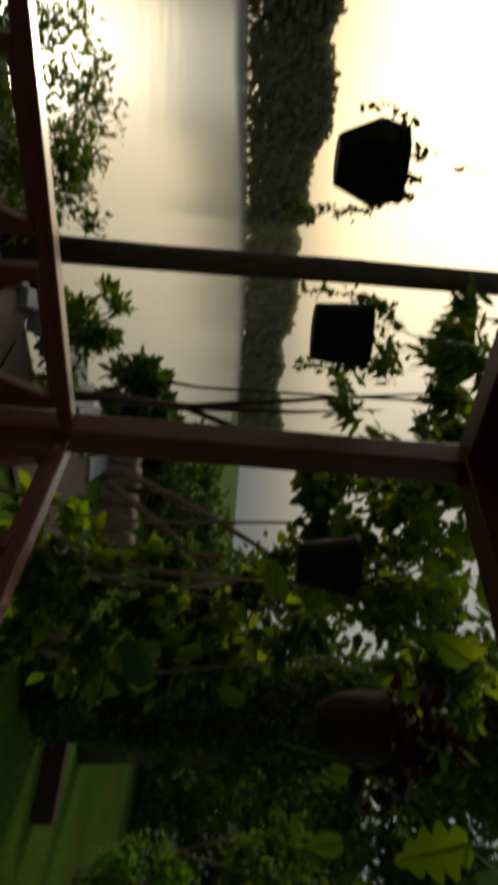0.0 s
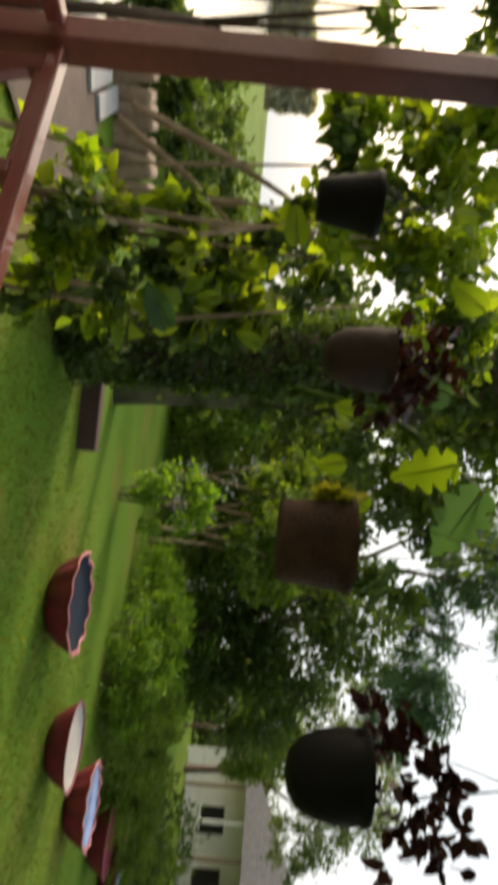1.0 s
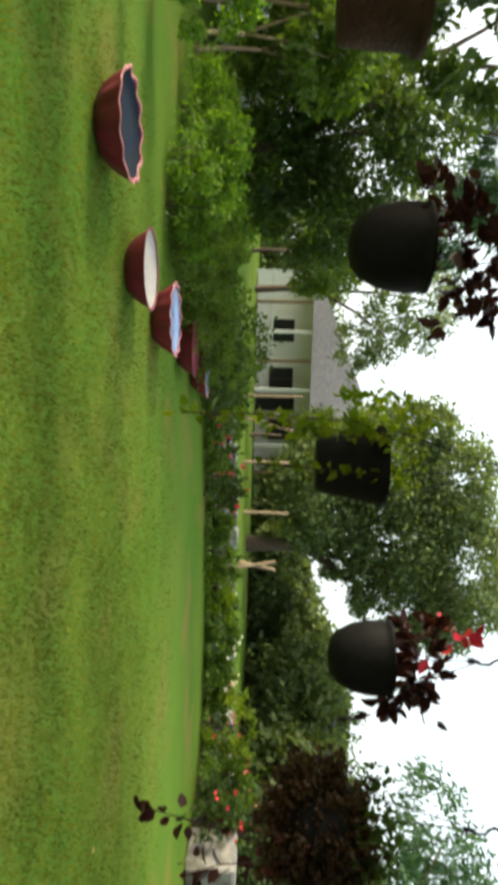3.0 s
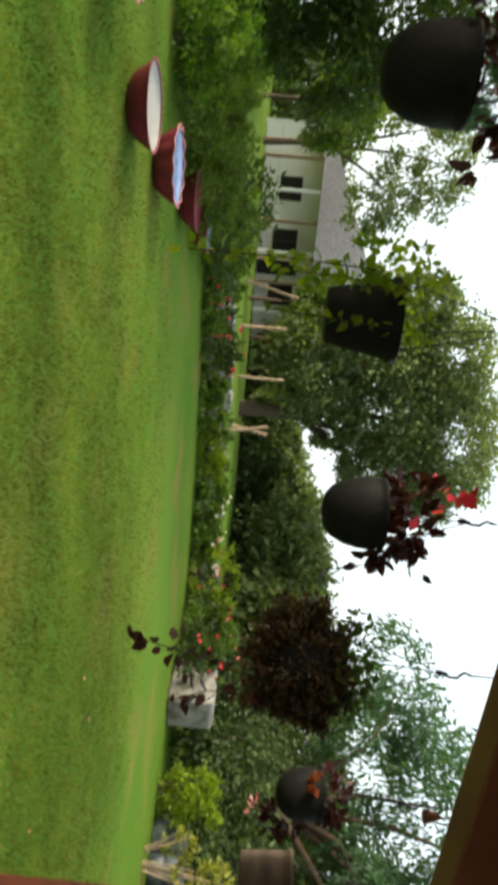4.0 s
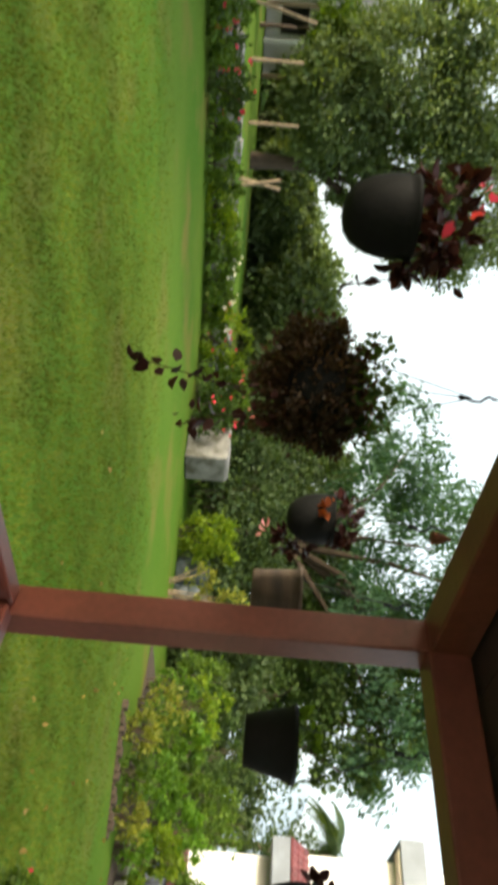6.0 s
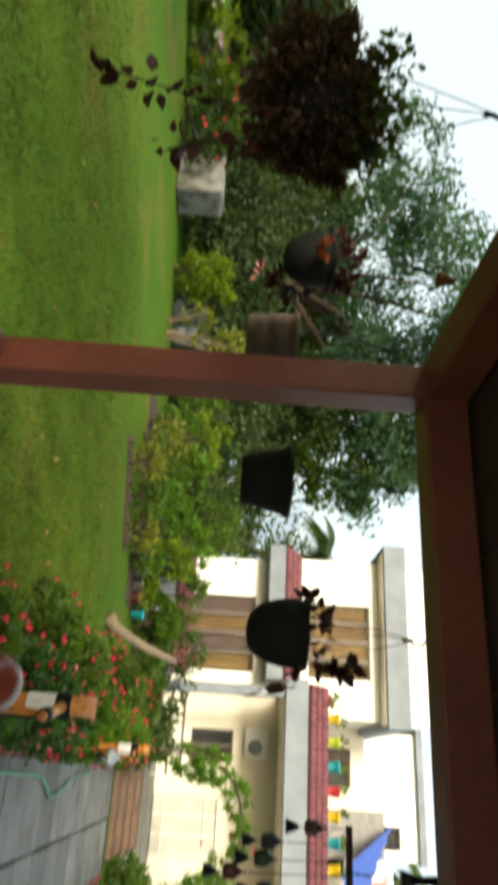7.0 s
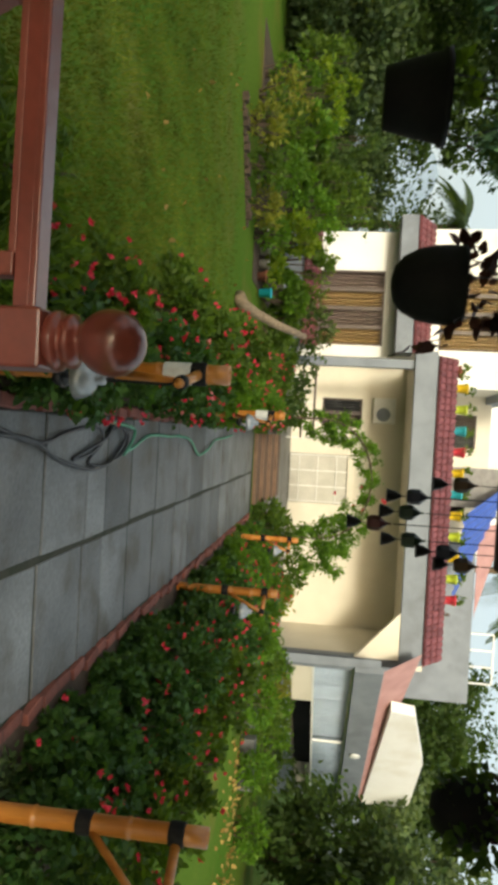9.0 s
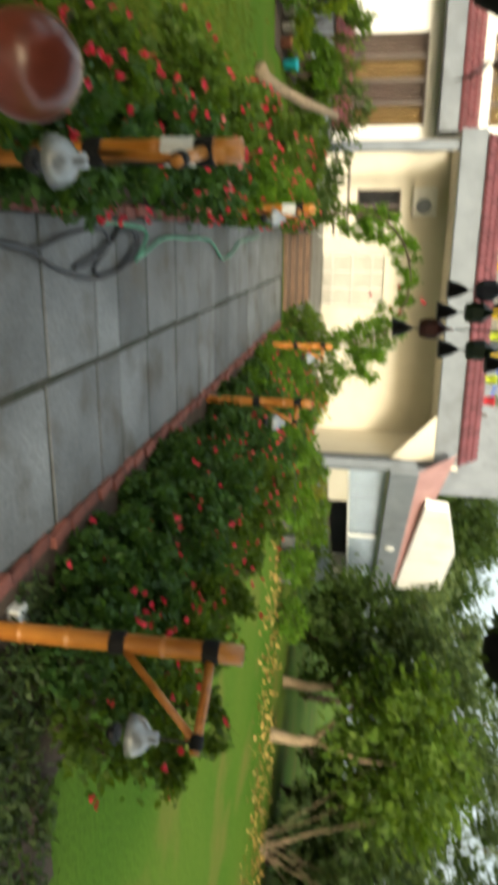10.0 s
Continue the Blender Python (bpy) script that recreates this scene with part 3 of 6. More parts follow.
WY = 18.6
holed_wall("wall", -5.35, -2.15, 0, 3.45, WY, 0.25, [(-4.36, -2.44, 0.88, 2.54)], WHITEWALL, house)
holed_wall("upper_wall", -5.45, -1.45, 3.45, 5.82, WY, 0.25, [(-4.27, -2.39, 3.95, 5.55)], WHITEWALL, house)
part("side_wall", box(-5.35, -5.1, WY + 0.25, WY + 8, 0, 5.8), WHITEWALL, house)
part("recess_wall", box(-1.7, -1.45, WY + 0.25, WY + 3.2, 3.45, 5.8), CREAM, house)
holed_wall("recess_wall", -1.45, 2.6, 3.45, 6.0, WY + 3.2, 0.2, [(-0.9, 0.1, 3.9, 5.6), (1.2, 2.2, 4.3, 5.4)], CREAM, house)
# near-black board gives the unlit look behind the house's openings
part("room_shade", box(-5.1, 2.55, WY + 3.6, WY + 3.7, 0, 6.0), DARK, house)
part("floor_slab", box(-5.1, 5.4, WY + 0.26, WY + 3.5, 3.3, 3.44), CREAM, house)
window(house, -4.36, -2.44, 0.88, 2.54, WY, 4, [CURTAIN2, CURTAIN, CURTAIN2, CURTAIN])
window(house, -4.27, -2.39, 3.95, 5.55, WY, 4, [CURTAIN, CURTAIN, CURTAIN, CURTAIN])
window(house, -0.9, 0.1, 3.9, 5.6, WY + 3.2, 2, [CURTAIN2, DARK])
window(house, 1.2, 2.2, 4.3, 5.4, WY + 3.2, 2, [CURTAIN2])
# upper roof slab and the stair head on top
part("roof_slab", box(-5.80, -1.24, 18.0, WY + 6, 5.83, 6.40, 0.02), GREYPAINT, house)
part("parapet", box(-5.2, -1.35, WY - 0.3, WY + 0.1, 6.40, 7.7), WHITEWALL, house)
part("soffit", box(-5.6, -1.35, 18.1, WY - 0.004, 5.79, 5.828), CREAM, house)


def tile_strip(parent, x0, x1, y0, z0, y1, z1, cols, rows):
    """A sloping strip of rounded tiles in courses."""
    t = part("tile_course", box(x0, x1, min(y0, y1) + 0.06, max(y0, y1), min(z0, z1) - 0.03, min(z0, z1) + 0.02), GREYPAINT, parent)
    bm = bmesh.new()
    w = (x1 - x0) / cols
    prof = [(math.cos(math.pi * k / 5), math.sin(math.pi * k / 5)) for k in range(6)]
    p0, p1 = Vector((0, y0, z0)), Vector((0, y1, z1))
    nv = Vector((0, z0 - z1, y1 - y0)).normalized()
    if nv.z < 0:
        nv = -nv
    a0, a1 = p0, p0.lerp(p1, 1 / rows * 1.12)
    va, vb = [], []
    for c, s in prof:
        va.append(bm.verts.new(a0 + Vector((-c * w * 0.5, 0, 0)) + nv * (s * w * 0.3 + 0.03)))
        vb.append(bm.verts.new(a1 + Vector((-c * w * 0.5, 0, 0)) + nv * (s * w * 0.3)))
    lo0 = [bm.verts.new(a0 + Vector((-w * 0.5, 0, 0))), bm.verts.new(a0 + Vector((w * 0.5, 0, 0)))]
    for k in range(5):
        bm.faces.new((va[k], va[k + 1], vb[k + 1], vb[k]))
    bm.faces.new((lo0[0], *va[::1], lo0[1]))
    me = bpy.data.meshes.new("tile")
    bm.to_mesh(me)
    bm.free()
    me.materials.append(TILE)
    for r in range(rows):
        for c in range(cols):
            o = new("tile", me)
            o.parent = t
            o.location = Vector((x0 + (c + 0.5) * w, 0, 0)) + (p1 - p0) * (r / rows)
    under = bmesh.new()
    vs = [under.verts.new(v) for v in ((x0, y0, z0 + 0.002), (x1, y0, z0 + 0.002), (x1, y1, z1), (x0, y1, z1))]
    under.faces.new(vs)
    part("backing", under, TILE, t)
    return t


# awnings of the two-storey front
part("awning_slab", box(-5.55, -2.2, 17.75, WY - 0.003, 2.82, 3.22, 0.01), GREYPAINT, house)
tile_strip(house, -5.55, -2.2, 17.78, 3.24, 18.58, 3.70, 22, 3)
tile_strip(house, -5.5, -2.35, 17.9, 0.50, 18.58, 0.85, 20, 3)
part("plinth", box(-5.5, -2.2, 17.95, WY - 0.003, 0, 0.44), GREYPAINT, house)
# porch
PY = 16.6
part("porch_floor", box(-2.1, 5.0, 15.9, 19.2, 0, 0.30, 0.01), SLAB, house)
holed_wall("porch_wall", -2.15, 5.3, 0.30, 3.45, 19.25, 0.25, [(-1.10, -0.33, 1.10, 2.16), (0.42, 1.75, 0.30, 1.86)], CREAM, house)
window(house, -1.10, -0.33, 1.10, 2.16, 19.25, 2, [DARK, CURTAIN2])
part("return_wall", box(-2.4, -2.153, WY + 0.25, 19.25, 0, 3.44), WHITEWALL, house)
for cx in (-1.80, 5.05):
    part("column", box(cx - 0.10, cx + 0.10, PY, PY + 0.24, 0.3, 3.26, 0.01), GREYPAINT, house)
part("porch_side", box(5.0, 5.16, PY + 0.25, 19.245, 0, 3.27), CREAM, house)
part("porch_roof", box(-1.8, 4.99, PY + 0.12, 19.3, 3.28, 3.42), CREAM, house)
part("fascia", box(-2.1, 5.02, PY - 0.1, PY + 0.12, 3.20, 3.70, 0.01), GREYPAINT, house)
tile_strip(house, -2.0, 5.0, PY - 0.12, 3.72, PY + 0.4, 4.18, 46, 3)
part("porch_deck", box(-2.0, 5.2, PY + 0.12, 21.8, 3.5, 3.75), CREAM, house)
# white grille door
DOORGREY = material("door_grey", (0.50, 0.48, 0.42), (0.42, 0.40, 0.35), 3, 0.6, 0.2, 40)
door = part("door", box(0.43, 1.74, 19.33, 19.36, 0.31, 1.85), DOORGREY, house, "white double grille door")
for i in range(4):
    part("grille_bar", box(0.44 + i * 0.42, 0.47 + i * 0.42, 19.295, 19.328, 0.32, 1.84), WHITEPAINT, door)
for i in range(3):
    part("grille_bar", box(0.44, 1.73, 19.28, 19.294, 0.55 + i * 0.5, 0.575 + i * 0.5), WHITEPAINT, door)
STEPWOOD = material("step_wood", (0.15, 0.085, 0.05), (0.10, 0.058, 0.036), 6, 0.75, 0.3, 40)
# steps up to the porch
for i in range(4):
    part("step", box(-0.05, 1.3, 13.5 + i * 0.6, 15.9, 0.0, 0.075 * (i + 1), 0.01), STEPWOOD, house)
# porch rail
for z in (0.95, 0.66):
    part("porch_rail", box(-1.8, 0.0, 16.66, 16.70, z, z + 0.05), BROWNFRAME, house)
for i in range(7):
    part("baluster", box(-1.7 + i * 0.28, -1.67 + i * 0.28, 16.665, 16.695, 0.36, 0.95), WHITEPAINT, house)
# long low wing that runs back at an angle from the porch
WING = Matrix(((0.664, -0.748, 0, 4.85), (0.748, 0.664, 0, 15.5), (0, 0, 1, 0), (0, 0, 0, 1)))


def wing_part(ob):
    ob.matrix_local = WING
    return ob


wing_part(holed_wall("wing_wall", 0, 10.4, 0, 2.75, 0, 0.2, [(0.16, 10.0, 0.74, 2.18)], GREYPAINT, house))
wing_part(part("wing_end", box(10.2, 10.4, 0.2, 2.6, 0, 2.7), CREAM, house))
# near-black board paints the shade inside the wing
wing_part(part("wing_shade", box(2.4, 10.2, 1.0, 1.1, 0, 2.7), DARK, house))
wing_part(part("low_panel", box(0.16, 2.28, 0.05, 0.11, 0.78, 1.27, 0.005), CREAM, house))
ww = wing_part(window(house, 0.16, 10.0, 1.27, 2.18, 0, 2, [PALECURTAIN], WHITEPAINT))
part("rail", box(0.16, 10.0, 0.03, 0.08, 0.74, 0.80), BROWNFRAME, ww)
wing_part(part("wing_fascia", box(-0.05, 10.5, -0.12, -0.003, 2.19, 2.80, 0.01), GREYPAINT, house))
sl = bmesh.new()
lower = [sl.verts.new(v) for v in ((0.05, -0.02, 2.802), (10.45, -0.02, 2.802), (10.45, 0.5, 3.4), (2.4, 0.5, 3.38), (0.2, 0.5, 3.6))]
upper = [sl.verts.new(v.co + Vector((0, 0.03, 0.05))) for v in lower]
sl.faces.new(lower[::-1]), sl.faces.new(upper)
for k in range(5):
    sl.faces.new((lower[k], lower[(k + 1) % 5], upper[(k + 1) % 5], upper[k]))
bmesh.ops.recalc_face_normals(sl, faces=sl.faces)
wing_part(part("wing_roof", sl, PINKROOF, house))
wb = bmesh.new()
prof = [(2.2, 3.16), (2.37, 3.73), (5.83, 4.34), (10.24, 4.42), (10.37, 2.95)]
f0 = [wb.verts.new((u, -0.03, z)) for u, z in prof]
f1 = [wb.verts.new((u, 0.22, z)) for u, z in prof]
wb.faces.new(f0), wb.faces.new(f1[::-1])
for k in range(5):
    wb.faces.new((f0[k], f1[k], f1[(k + 1) % 5], f0[(k + 1) % 5]))
bmesh.ops.recalc_face_normals(wb, faces=wb.faces)
wing_part(part("wing_parapet", wb, WHITEWALL, house, "sunlit white parapet panel"))
lampw = part("wing_lamp", lathe([(0.01, 0), (0.14, 0.02), (0.14, 0.06), (0.01, 0.09)], 16), WHITEPAINT, house)
lampw.matrix_local = WING @ pose(5.34, -0.12, 2.48, 90, 0, 0)
# sloping panel in the porch's corner
cb = bmesh.new()
tri = ((3.85, 3.19), (4.94, 3.19), (4.94, 2.2))
f0 = [cb.verts.new((x, PY - 0.08, z)) for x, z in tri]
f1 = [cb.verts.new((x, PY + 0.08, z)) for x, z in tri]
cb.faces.new(f0), cb.faces.new(f1[::-1])
for k in range(3):
    cb.faces.new((f0[k], f1[k], f1[(k + 1) % 3], f0[(k + 1) % 3]))
bmesh.ops.recalc_face_normals(cb, faces=cb.faces)
part("corner_panel", cb, CREAM, house)
# terrace top: blue sheet lean-to and white block behind
lt = bmesh.new()
N = 40
va, vb = [], []
for k in range(N + 1):
    s = k / N
    zz = 0.03 * math.sin(k * 1.57)
    va.append(lt.verts.new((1.7 + 2.2 * s, 18.1, 4.75 - 0.2 * s + zz))), vb.append(lt.verts.new((0.9 + 3.1 * s, 20.4, 6.4 - 1.35 * s + zz)))
for k in range(N):
    lt.faces.new((va[k], va[k + 1], vb[k + 1], vb[k]))
part("lean_to_sheet", lt, BLUESHEET, house, "blue corrugated sheet lean-to roof")
for x in (1.8, 4.2):
    part("lean_to_post", box(x, x + 0.06, 18.3, 18.36, 3.75, 4.56), BROWNFRAME, house)
part("net_screen", box(0.6, 1.7, 20.4, 20.43, 4.6, 6.2), GREYROOF, house)
blk = thing("house", (0, 0, 0), "white flat-roofed neighbouring house behind the terrace", "house")
holed_wall("wall", -1.6, 2.2, 0, 8.6, 26, 0.3, [(1.2, 1.9, 6.9, 8.0)], WHITEWALL, blk)
part("wall", box(2.2, 3.9, 25.4, 30, 0, 7.6, 0.1), WHITEWALL, blk)
window(blk, 1.2, 1.9, 6.9, 8.0, 26, 1, [DARK])
part("roof", box(-1.8, 2.3, 25.8, 31, 8.6, 8.8), GREYPAINT, blk)
pr = bmesh.new()
vs = [pr.verts.new(v) for v in ((2.3, 21.25, 5.72), (5.0, 21.25, 5.72), (5.0, 22.2, 5.95), (2.3, 22.4, 6.75))]
pr.faces.new(vs)
ann = thing("annexe", (0, 0, 0), "low annexe with a faded pink sloping roof", "house")
part("roof", pr, PINKROOF, ann)
# grey on the annexe wall stands for the shade it lies in
part("wall", box(2.9, 7.5, 21.3, 25.8, 0, 5.70, 0.02), GREYPAINT, ann)
rail = part("roof_rail", bar((5.6, 22, 6.5), (7.1, 22, 6.5), 0.05, 0.05), WHITEPAINT, ann)
for x in (5.6, 6.1, 6.6, 7.1):
    part("rail_post", bar((x, 22, 5.65), (x, 22, 6.5), 0.05, 0.05), WHITEPAINT, rail)

# painted pots in a row on the porch roof
COLS = {"yellow": (0.75, 0.5, 0.02), "lime": (0.5, 0.6, 0.05), "teal": (0.03, 0.35, 0.42), "red": (0.6, 0.04, 0.06)}
PM = {k: material(k + "_pot", v, None, 6, 0.45, 0.1, 40) for k, v in COLS.items()}
for i, c in enumerate(("yellow", "lime", "teal", "red", "yellow", "teal", "yellow", "lime", "yellow", "lime", "red")):
    x = -1.35 + i * 0.50
    t = thing("flower_pot", (x, PY + 0.75, 4.34), c + " painted flower pot with a small green plant", "flower pot", "pots on the porch roof")
    part("pot", lathe([(0.09, -0.60), (0.09, -0.09), (0.12, 0.14), (0.13, 0.14), (0.13, 0.18), (0.10, 0.18), (0.09, 0.15)], 14), PM[c], t, c + " pot", True)
    foliage("leaves", [(0, 0, 0.25, 0.11, 0.11, 0.1)], 60, 0.09, L_MID, t)
t = thing("flower_pot", (-1.72, PY + 0.5, 4.05), "terracotta flower pot with a green plant", "flower pot", "pots on the porch roof")
part("pot", lathe([(0.09, 0), (0.13, 0.2), (0.15, 0.2), (0.15, 0.25), (0.1, 0.25)], 14), CLAY, t, smooth=True)
foliage("leaves", [(0, 0, 0.36, 0.14, 0.14, 0.12)], 60, 0.11, L_MID, t)
# air conditioner
ac = thing("air_conditioner", (-0.80, 19.05, 2.45), "white outdoor air conditioner unit on the porch wall", "air conditioner")
part("body", box(-0.33, 0.33, -0.12, 0.19, 0, 0.56, 0.02), WHITEPAINT, ac)
part("fan_grille", lathe([(0.02, 0), (0.18, 0.0), (0.18, 0.02), (0.02, 0.02)], 20), GREYPAINT, ac).matrix_local = pose(0.1, -0.13, 0.25, 90, 0, 0)


# ---- garden ----
def spot(turn, far, z=0.0):
    """A place by its bearing from the pavilion, in degrees from the house's side, and its distance."""
    return Vector((0.12 + far * math.sin(radians(turn)), -0.15 + far * math.cos(radians(turn)), z))


# glazed bowls on the lawn
def bowl(at, r, h, fluted, inner, label, inner_label):
    t = thing("garden_bowl", at, label, "garden bowl", "bowls on the lawn")
    wave = (lambda a, i: (1 + 0.03 * math.cos(a * 12), 0.011 * math.cos(a * 12) if i > 4 else 0)) if fluted else None
    part("body", lathe([(r * 0.46, 0), (r * 0.56, 0.02), (r * 0.72, h * 0.3), (r * 0.84, h * 0.62), (r * 0.93, h * 0.9), (r * 0.96, h * 0.96)], 72, wave, (True, False)), MAROON, t, smooth=True)
    part("rim", lathe([(r * 0.945, h * 0.94), (r * 0.985, h * 0.955), (r, h * 0.985), (r * 0.97, h), (r * 0.93, h * 0.985), (r * 0.925, h * 0.96)], 72, (lambda a, i: (1 + 0.03 * math.cos(a * 12), 0.011 * math.cos(a * 12))) if fluted else None, (False, False)), PINK if fluted else MAROON, t, "pale pink rim" if fluted else "", True)
    bm = lathe([(r * 0.92, h * 0.93), (r * 0.8, h * 0.84), (r * 0.5, h * 0.80), (0.01, h * 0.79)], 48, (lambda a, i: (1 + (0.03 if i == 0 else 0) * math.cos(a * 12), 0)) if fluted else None, (False, True))
    part("filling", bm, inner, t, inner_label, True)
    return t


DARKBLUE = material("dark_blue_glaze", (0.010, 0.017, 0.036), (0.014, 0.020, 0.024), 5, 0.95, 0.3, 40)
DARKBLUE.node_tree.nodes["Principled BSDF"].inputs["Specular IOR Level"].default_value = 0.1
bowl((-6.36, -1.37, 0), 0.47, 0.28, True, DARKBLUE, "maroon fluted garden bowl with pink scalloped rim on the lawn", "dark blue inside")
bowl((-7.39, -0.17, 0), 0.43, 0.25, False, PEBBLE, "plain maroon garden bowl filled with pale gravel", "pale gravel")
bowl((-8.87, 0.45, 0), 0.47, 0.29, True, PALEBLUE, "maroon fluted garden bowl with a blue inside", "blue inside")
bowl((-11.08, 1.06, 0), 0.46, 0.28, False, MAROON, "plain maroon garden bowl near the far shrubs", "maroon inside")
bowl((-12.8, 1.66, 0), 0.5, 0.31, True, PALEBLUE, "maroon fluted garden bowl with a blue inside by the shrubs", "blue inside")

# ivy-clad trunk and the climbers beside it
base = spot(-121.7, 6.5)
t = thing("tree", base, "thick ivy-covered tree trunk at the lawn's edge", "tree", "large trees")
part("trunk", tube([(0, 0, -0.2), (0.02, 0, 0.5), (-0.03, 0.03, 1.6), (0.02, 0.05, 3.2), (0.1, 0.1, 5.5)], [0.36, 0.29, 0.27, 0.26, 0.22], 16), BARK, t, smooth=True)
ang = rng.uniform(0, 2 * np.pi, 17000)
zz = rng.uniform(0, 5.2, 17000)
rr = 0.30 + np.abs(rng.normal(0, 0.045, 17000))
mesh_part("ivy", leaf_mesh("ivy", np.stack([np.cos(ang) * rr, np.sin(ang) * rr, zz], 1), 0.055, 0.8, 0.5, np.stack([np.cos(ang), np.sin(ang), 0 * ang], 1)), L_DARK, t, "dark ivy leaves")
foliage("crown", [(0.2, 0.2, 5.2, 1.6, 1.6, 1.0), (-1.2, -0.6, 4.6, 1.0, 1.0, 0.7)], 2600, 0.16, L_MID, t)
base = spot(-117.8, 8.8)
t = thing("tree", base, "mossy tree trunk with a few climbing leaves", "tree", "large trees")
part("trunk", tube([(0, 0, -0.2), (0, 0, 0.6), (0.05, 0, 2.0), (0.1, 0.1, 4.5)], [0.24, 0.17, 0.15, 0.13], 14), material("moss_bark", (0.07, 0.075, 0.03), (0.045, 0.042, 0.025), 6, 0.95, 1.0, 30), t, smooth=True)
foliage("leaves", [(0.0, 0.1, 2.2, 0.35, 0.35, 0.7), (0, 0, 1.1, 0.26, 0.26, 0.3)], 500, 0.13, L_DARK, t)
foliage("crown", [(0, 0, 4.6, 1.8, 1.8, 1.2), (0.2, 0.6, 3.4, 0.9, 0.9, 0.7), (-0.6, 1.4, 3.6, 0.9, 0.9, 0.7)], 4600, 0.15, L_DARK, t)

for h, d, r in ((-124.5, 5.8, 0.26), (-121.5, 5.9, 0.2), (-126, 5.5, 0.3)):
    shrub("shrub", spot(h, d), "dark leafy ground cover round the ivy trunk", [(0, 0, 0.28, r, r, 0.28)], 900, 0.07, L_DARK, group="ground cover by the trunk")
vine = thing("climbing_plant", spot(-131, 4.0), "dense climbing plant with broad sunlit leaves", "climber")
o = spot(-131, 4.0)
BL = []
for h, d, el, rx, rz in ((-132.5, 4.0, -14, 0.36, 0.32), (-129, 4.0, -12, 0.40, 0.40), (-126.5, 4.2, -14, 0.3, 0.3), (-130, 4.2, -4, 0.3, 0.3), (-127, 4.2, -3, 0.35, 0.3),
                         (-139, 4.3, 9, 0.35, 0.35), (-134, 4.3, 11, 0.5, 0.35), (-128.5, 4.3, 15, 0.45, 0.3), (-130.5, 4.2, 4, 0.3, 0.25), (-124, 4.4, 16, 0.35, 0.3), (-126.5, 4.5, 0, 0.25, 0.3), (-137, 4.4, 16, 0.4, 0.3), (-143, 4.5, 17, 0.4, 0.3)):
    q = spot(h, d, 1.55 + d * math.tan(radians(el))) - o
    BL.append((q.x, q.y, q.z, rx, rx, rz))
foliage("leaves", BL, 3600, 0.075, L_BRIGHT, vine, 0.7, 0.35, hollow=0.2)
foliage("broad_leaves", BL, 700, 0.125, L_BRIGHT, vine, 0.72, 0.4, hollow=0.2)
# dark copy of the leaves paints the shade inside the climber
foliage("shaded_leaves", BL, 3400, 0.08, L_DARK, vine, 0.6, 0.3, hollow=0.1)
bm = bmesh.new()
for i in range(9):
    h0 = rng.uniform(-140, -126)
    h1 = h0 + rng.uniform(-3, 3)
    p, q = spot(h0, 4.1, 0.0) - o, spot(h1, 4.3, rng.uniform(1.6, 2.6)) - o
    m = p.lerp(q, 0.5) + Vector((rng.normal() * 0.15, rng.normal() * 0.15, 0))
    add_tube(bm, [p, m, q], [0.02, 0.014, 0.008], 6)
for (h0, e0), (h1, e1) in (((-139.5, -9.5), (-134, 2.5)), ((-138.5, -10.5), (-131.5, -1.5)), ((-133.5, -1.0), (-133.0, -7.0))):
    add_tube(bm, [spot(h0, 4.6, 1.55 + 4.6 * math.tan(radians(e0))) - o, spot((h0 + h1) / 2, 4.6, 1.55 + 4.6 * math.tan(radians((e0 + e1) / 2 + 0.6))) - o, spot(h1, 4.6, 1.55 + 4.6 * math.tan(radians(e1))) - o], [0.03, 0.025, 0.015], 6)
tagged(part("woody_base", bm, PALEBARK, vine), kind="stuff")


def big_leaf(L, W, lobes=0, curl=0.25):
    """A broad heart-shaped leaf with a midrib, cut at the edge where lobes are asked for."""
    bm = bmesh.new()
    n = 14
    mid, lt_, rt_ = [], [], []
    for i in range(n + 1):
        s = i / n
        w = W * 0.5 * (math.sin(math.pi * min(1, s * 0.93 + 0.07)) ** 0.75) * (1.0 - 0.35 * s)
        if lobes and i % 3 == 0 and 2 < i < n - 1:
            w *= 0.55
        z = -curl * L * s * s
        mid.append(bm.verts.new((0, s * L, z)))
        lt_.append(bm.verts.new((-w, s * L - w * 0.18, z + w * 0.25)))
        rt_.append(bm.verts.new((w, s * L - w * 0.18, z + w * 0.25)))
    for i in range(n):
        bm.faces.new((mid[i], mid[i + 1], lt_[i + 1], lt_[i])), bm.faces.new((mid[i + 1], mid[i], rt_[i], rt_[i + 1]))
    return bm


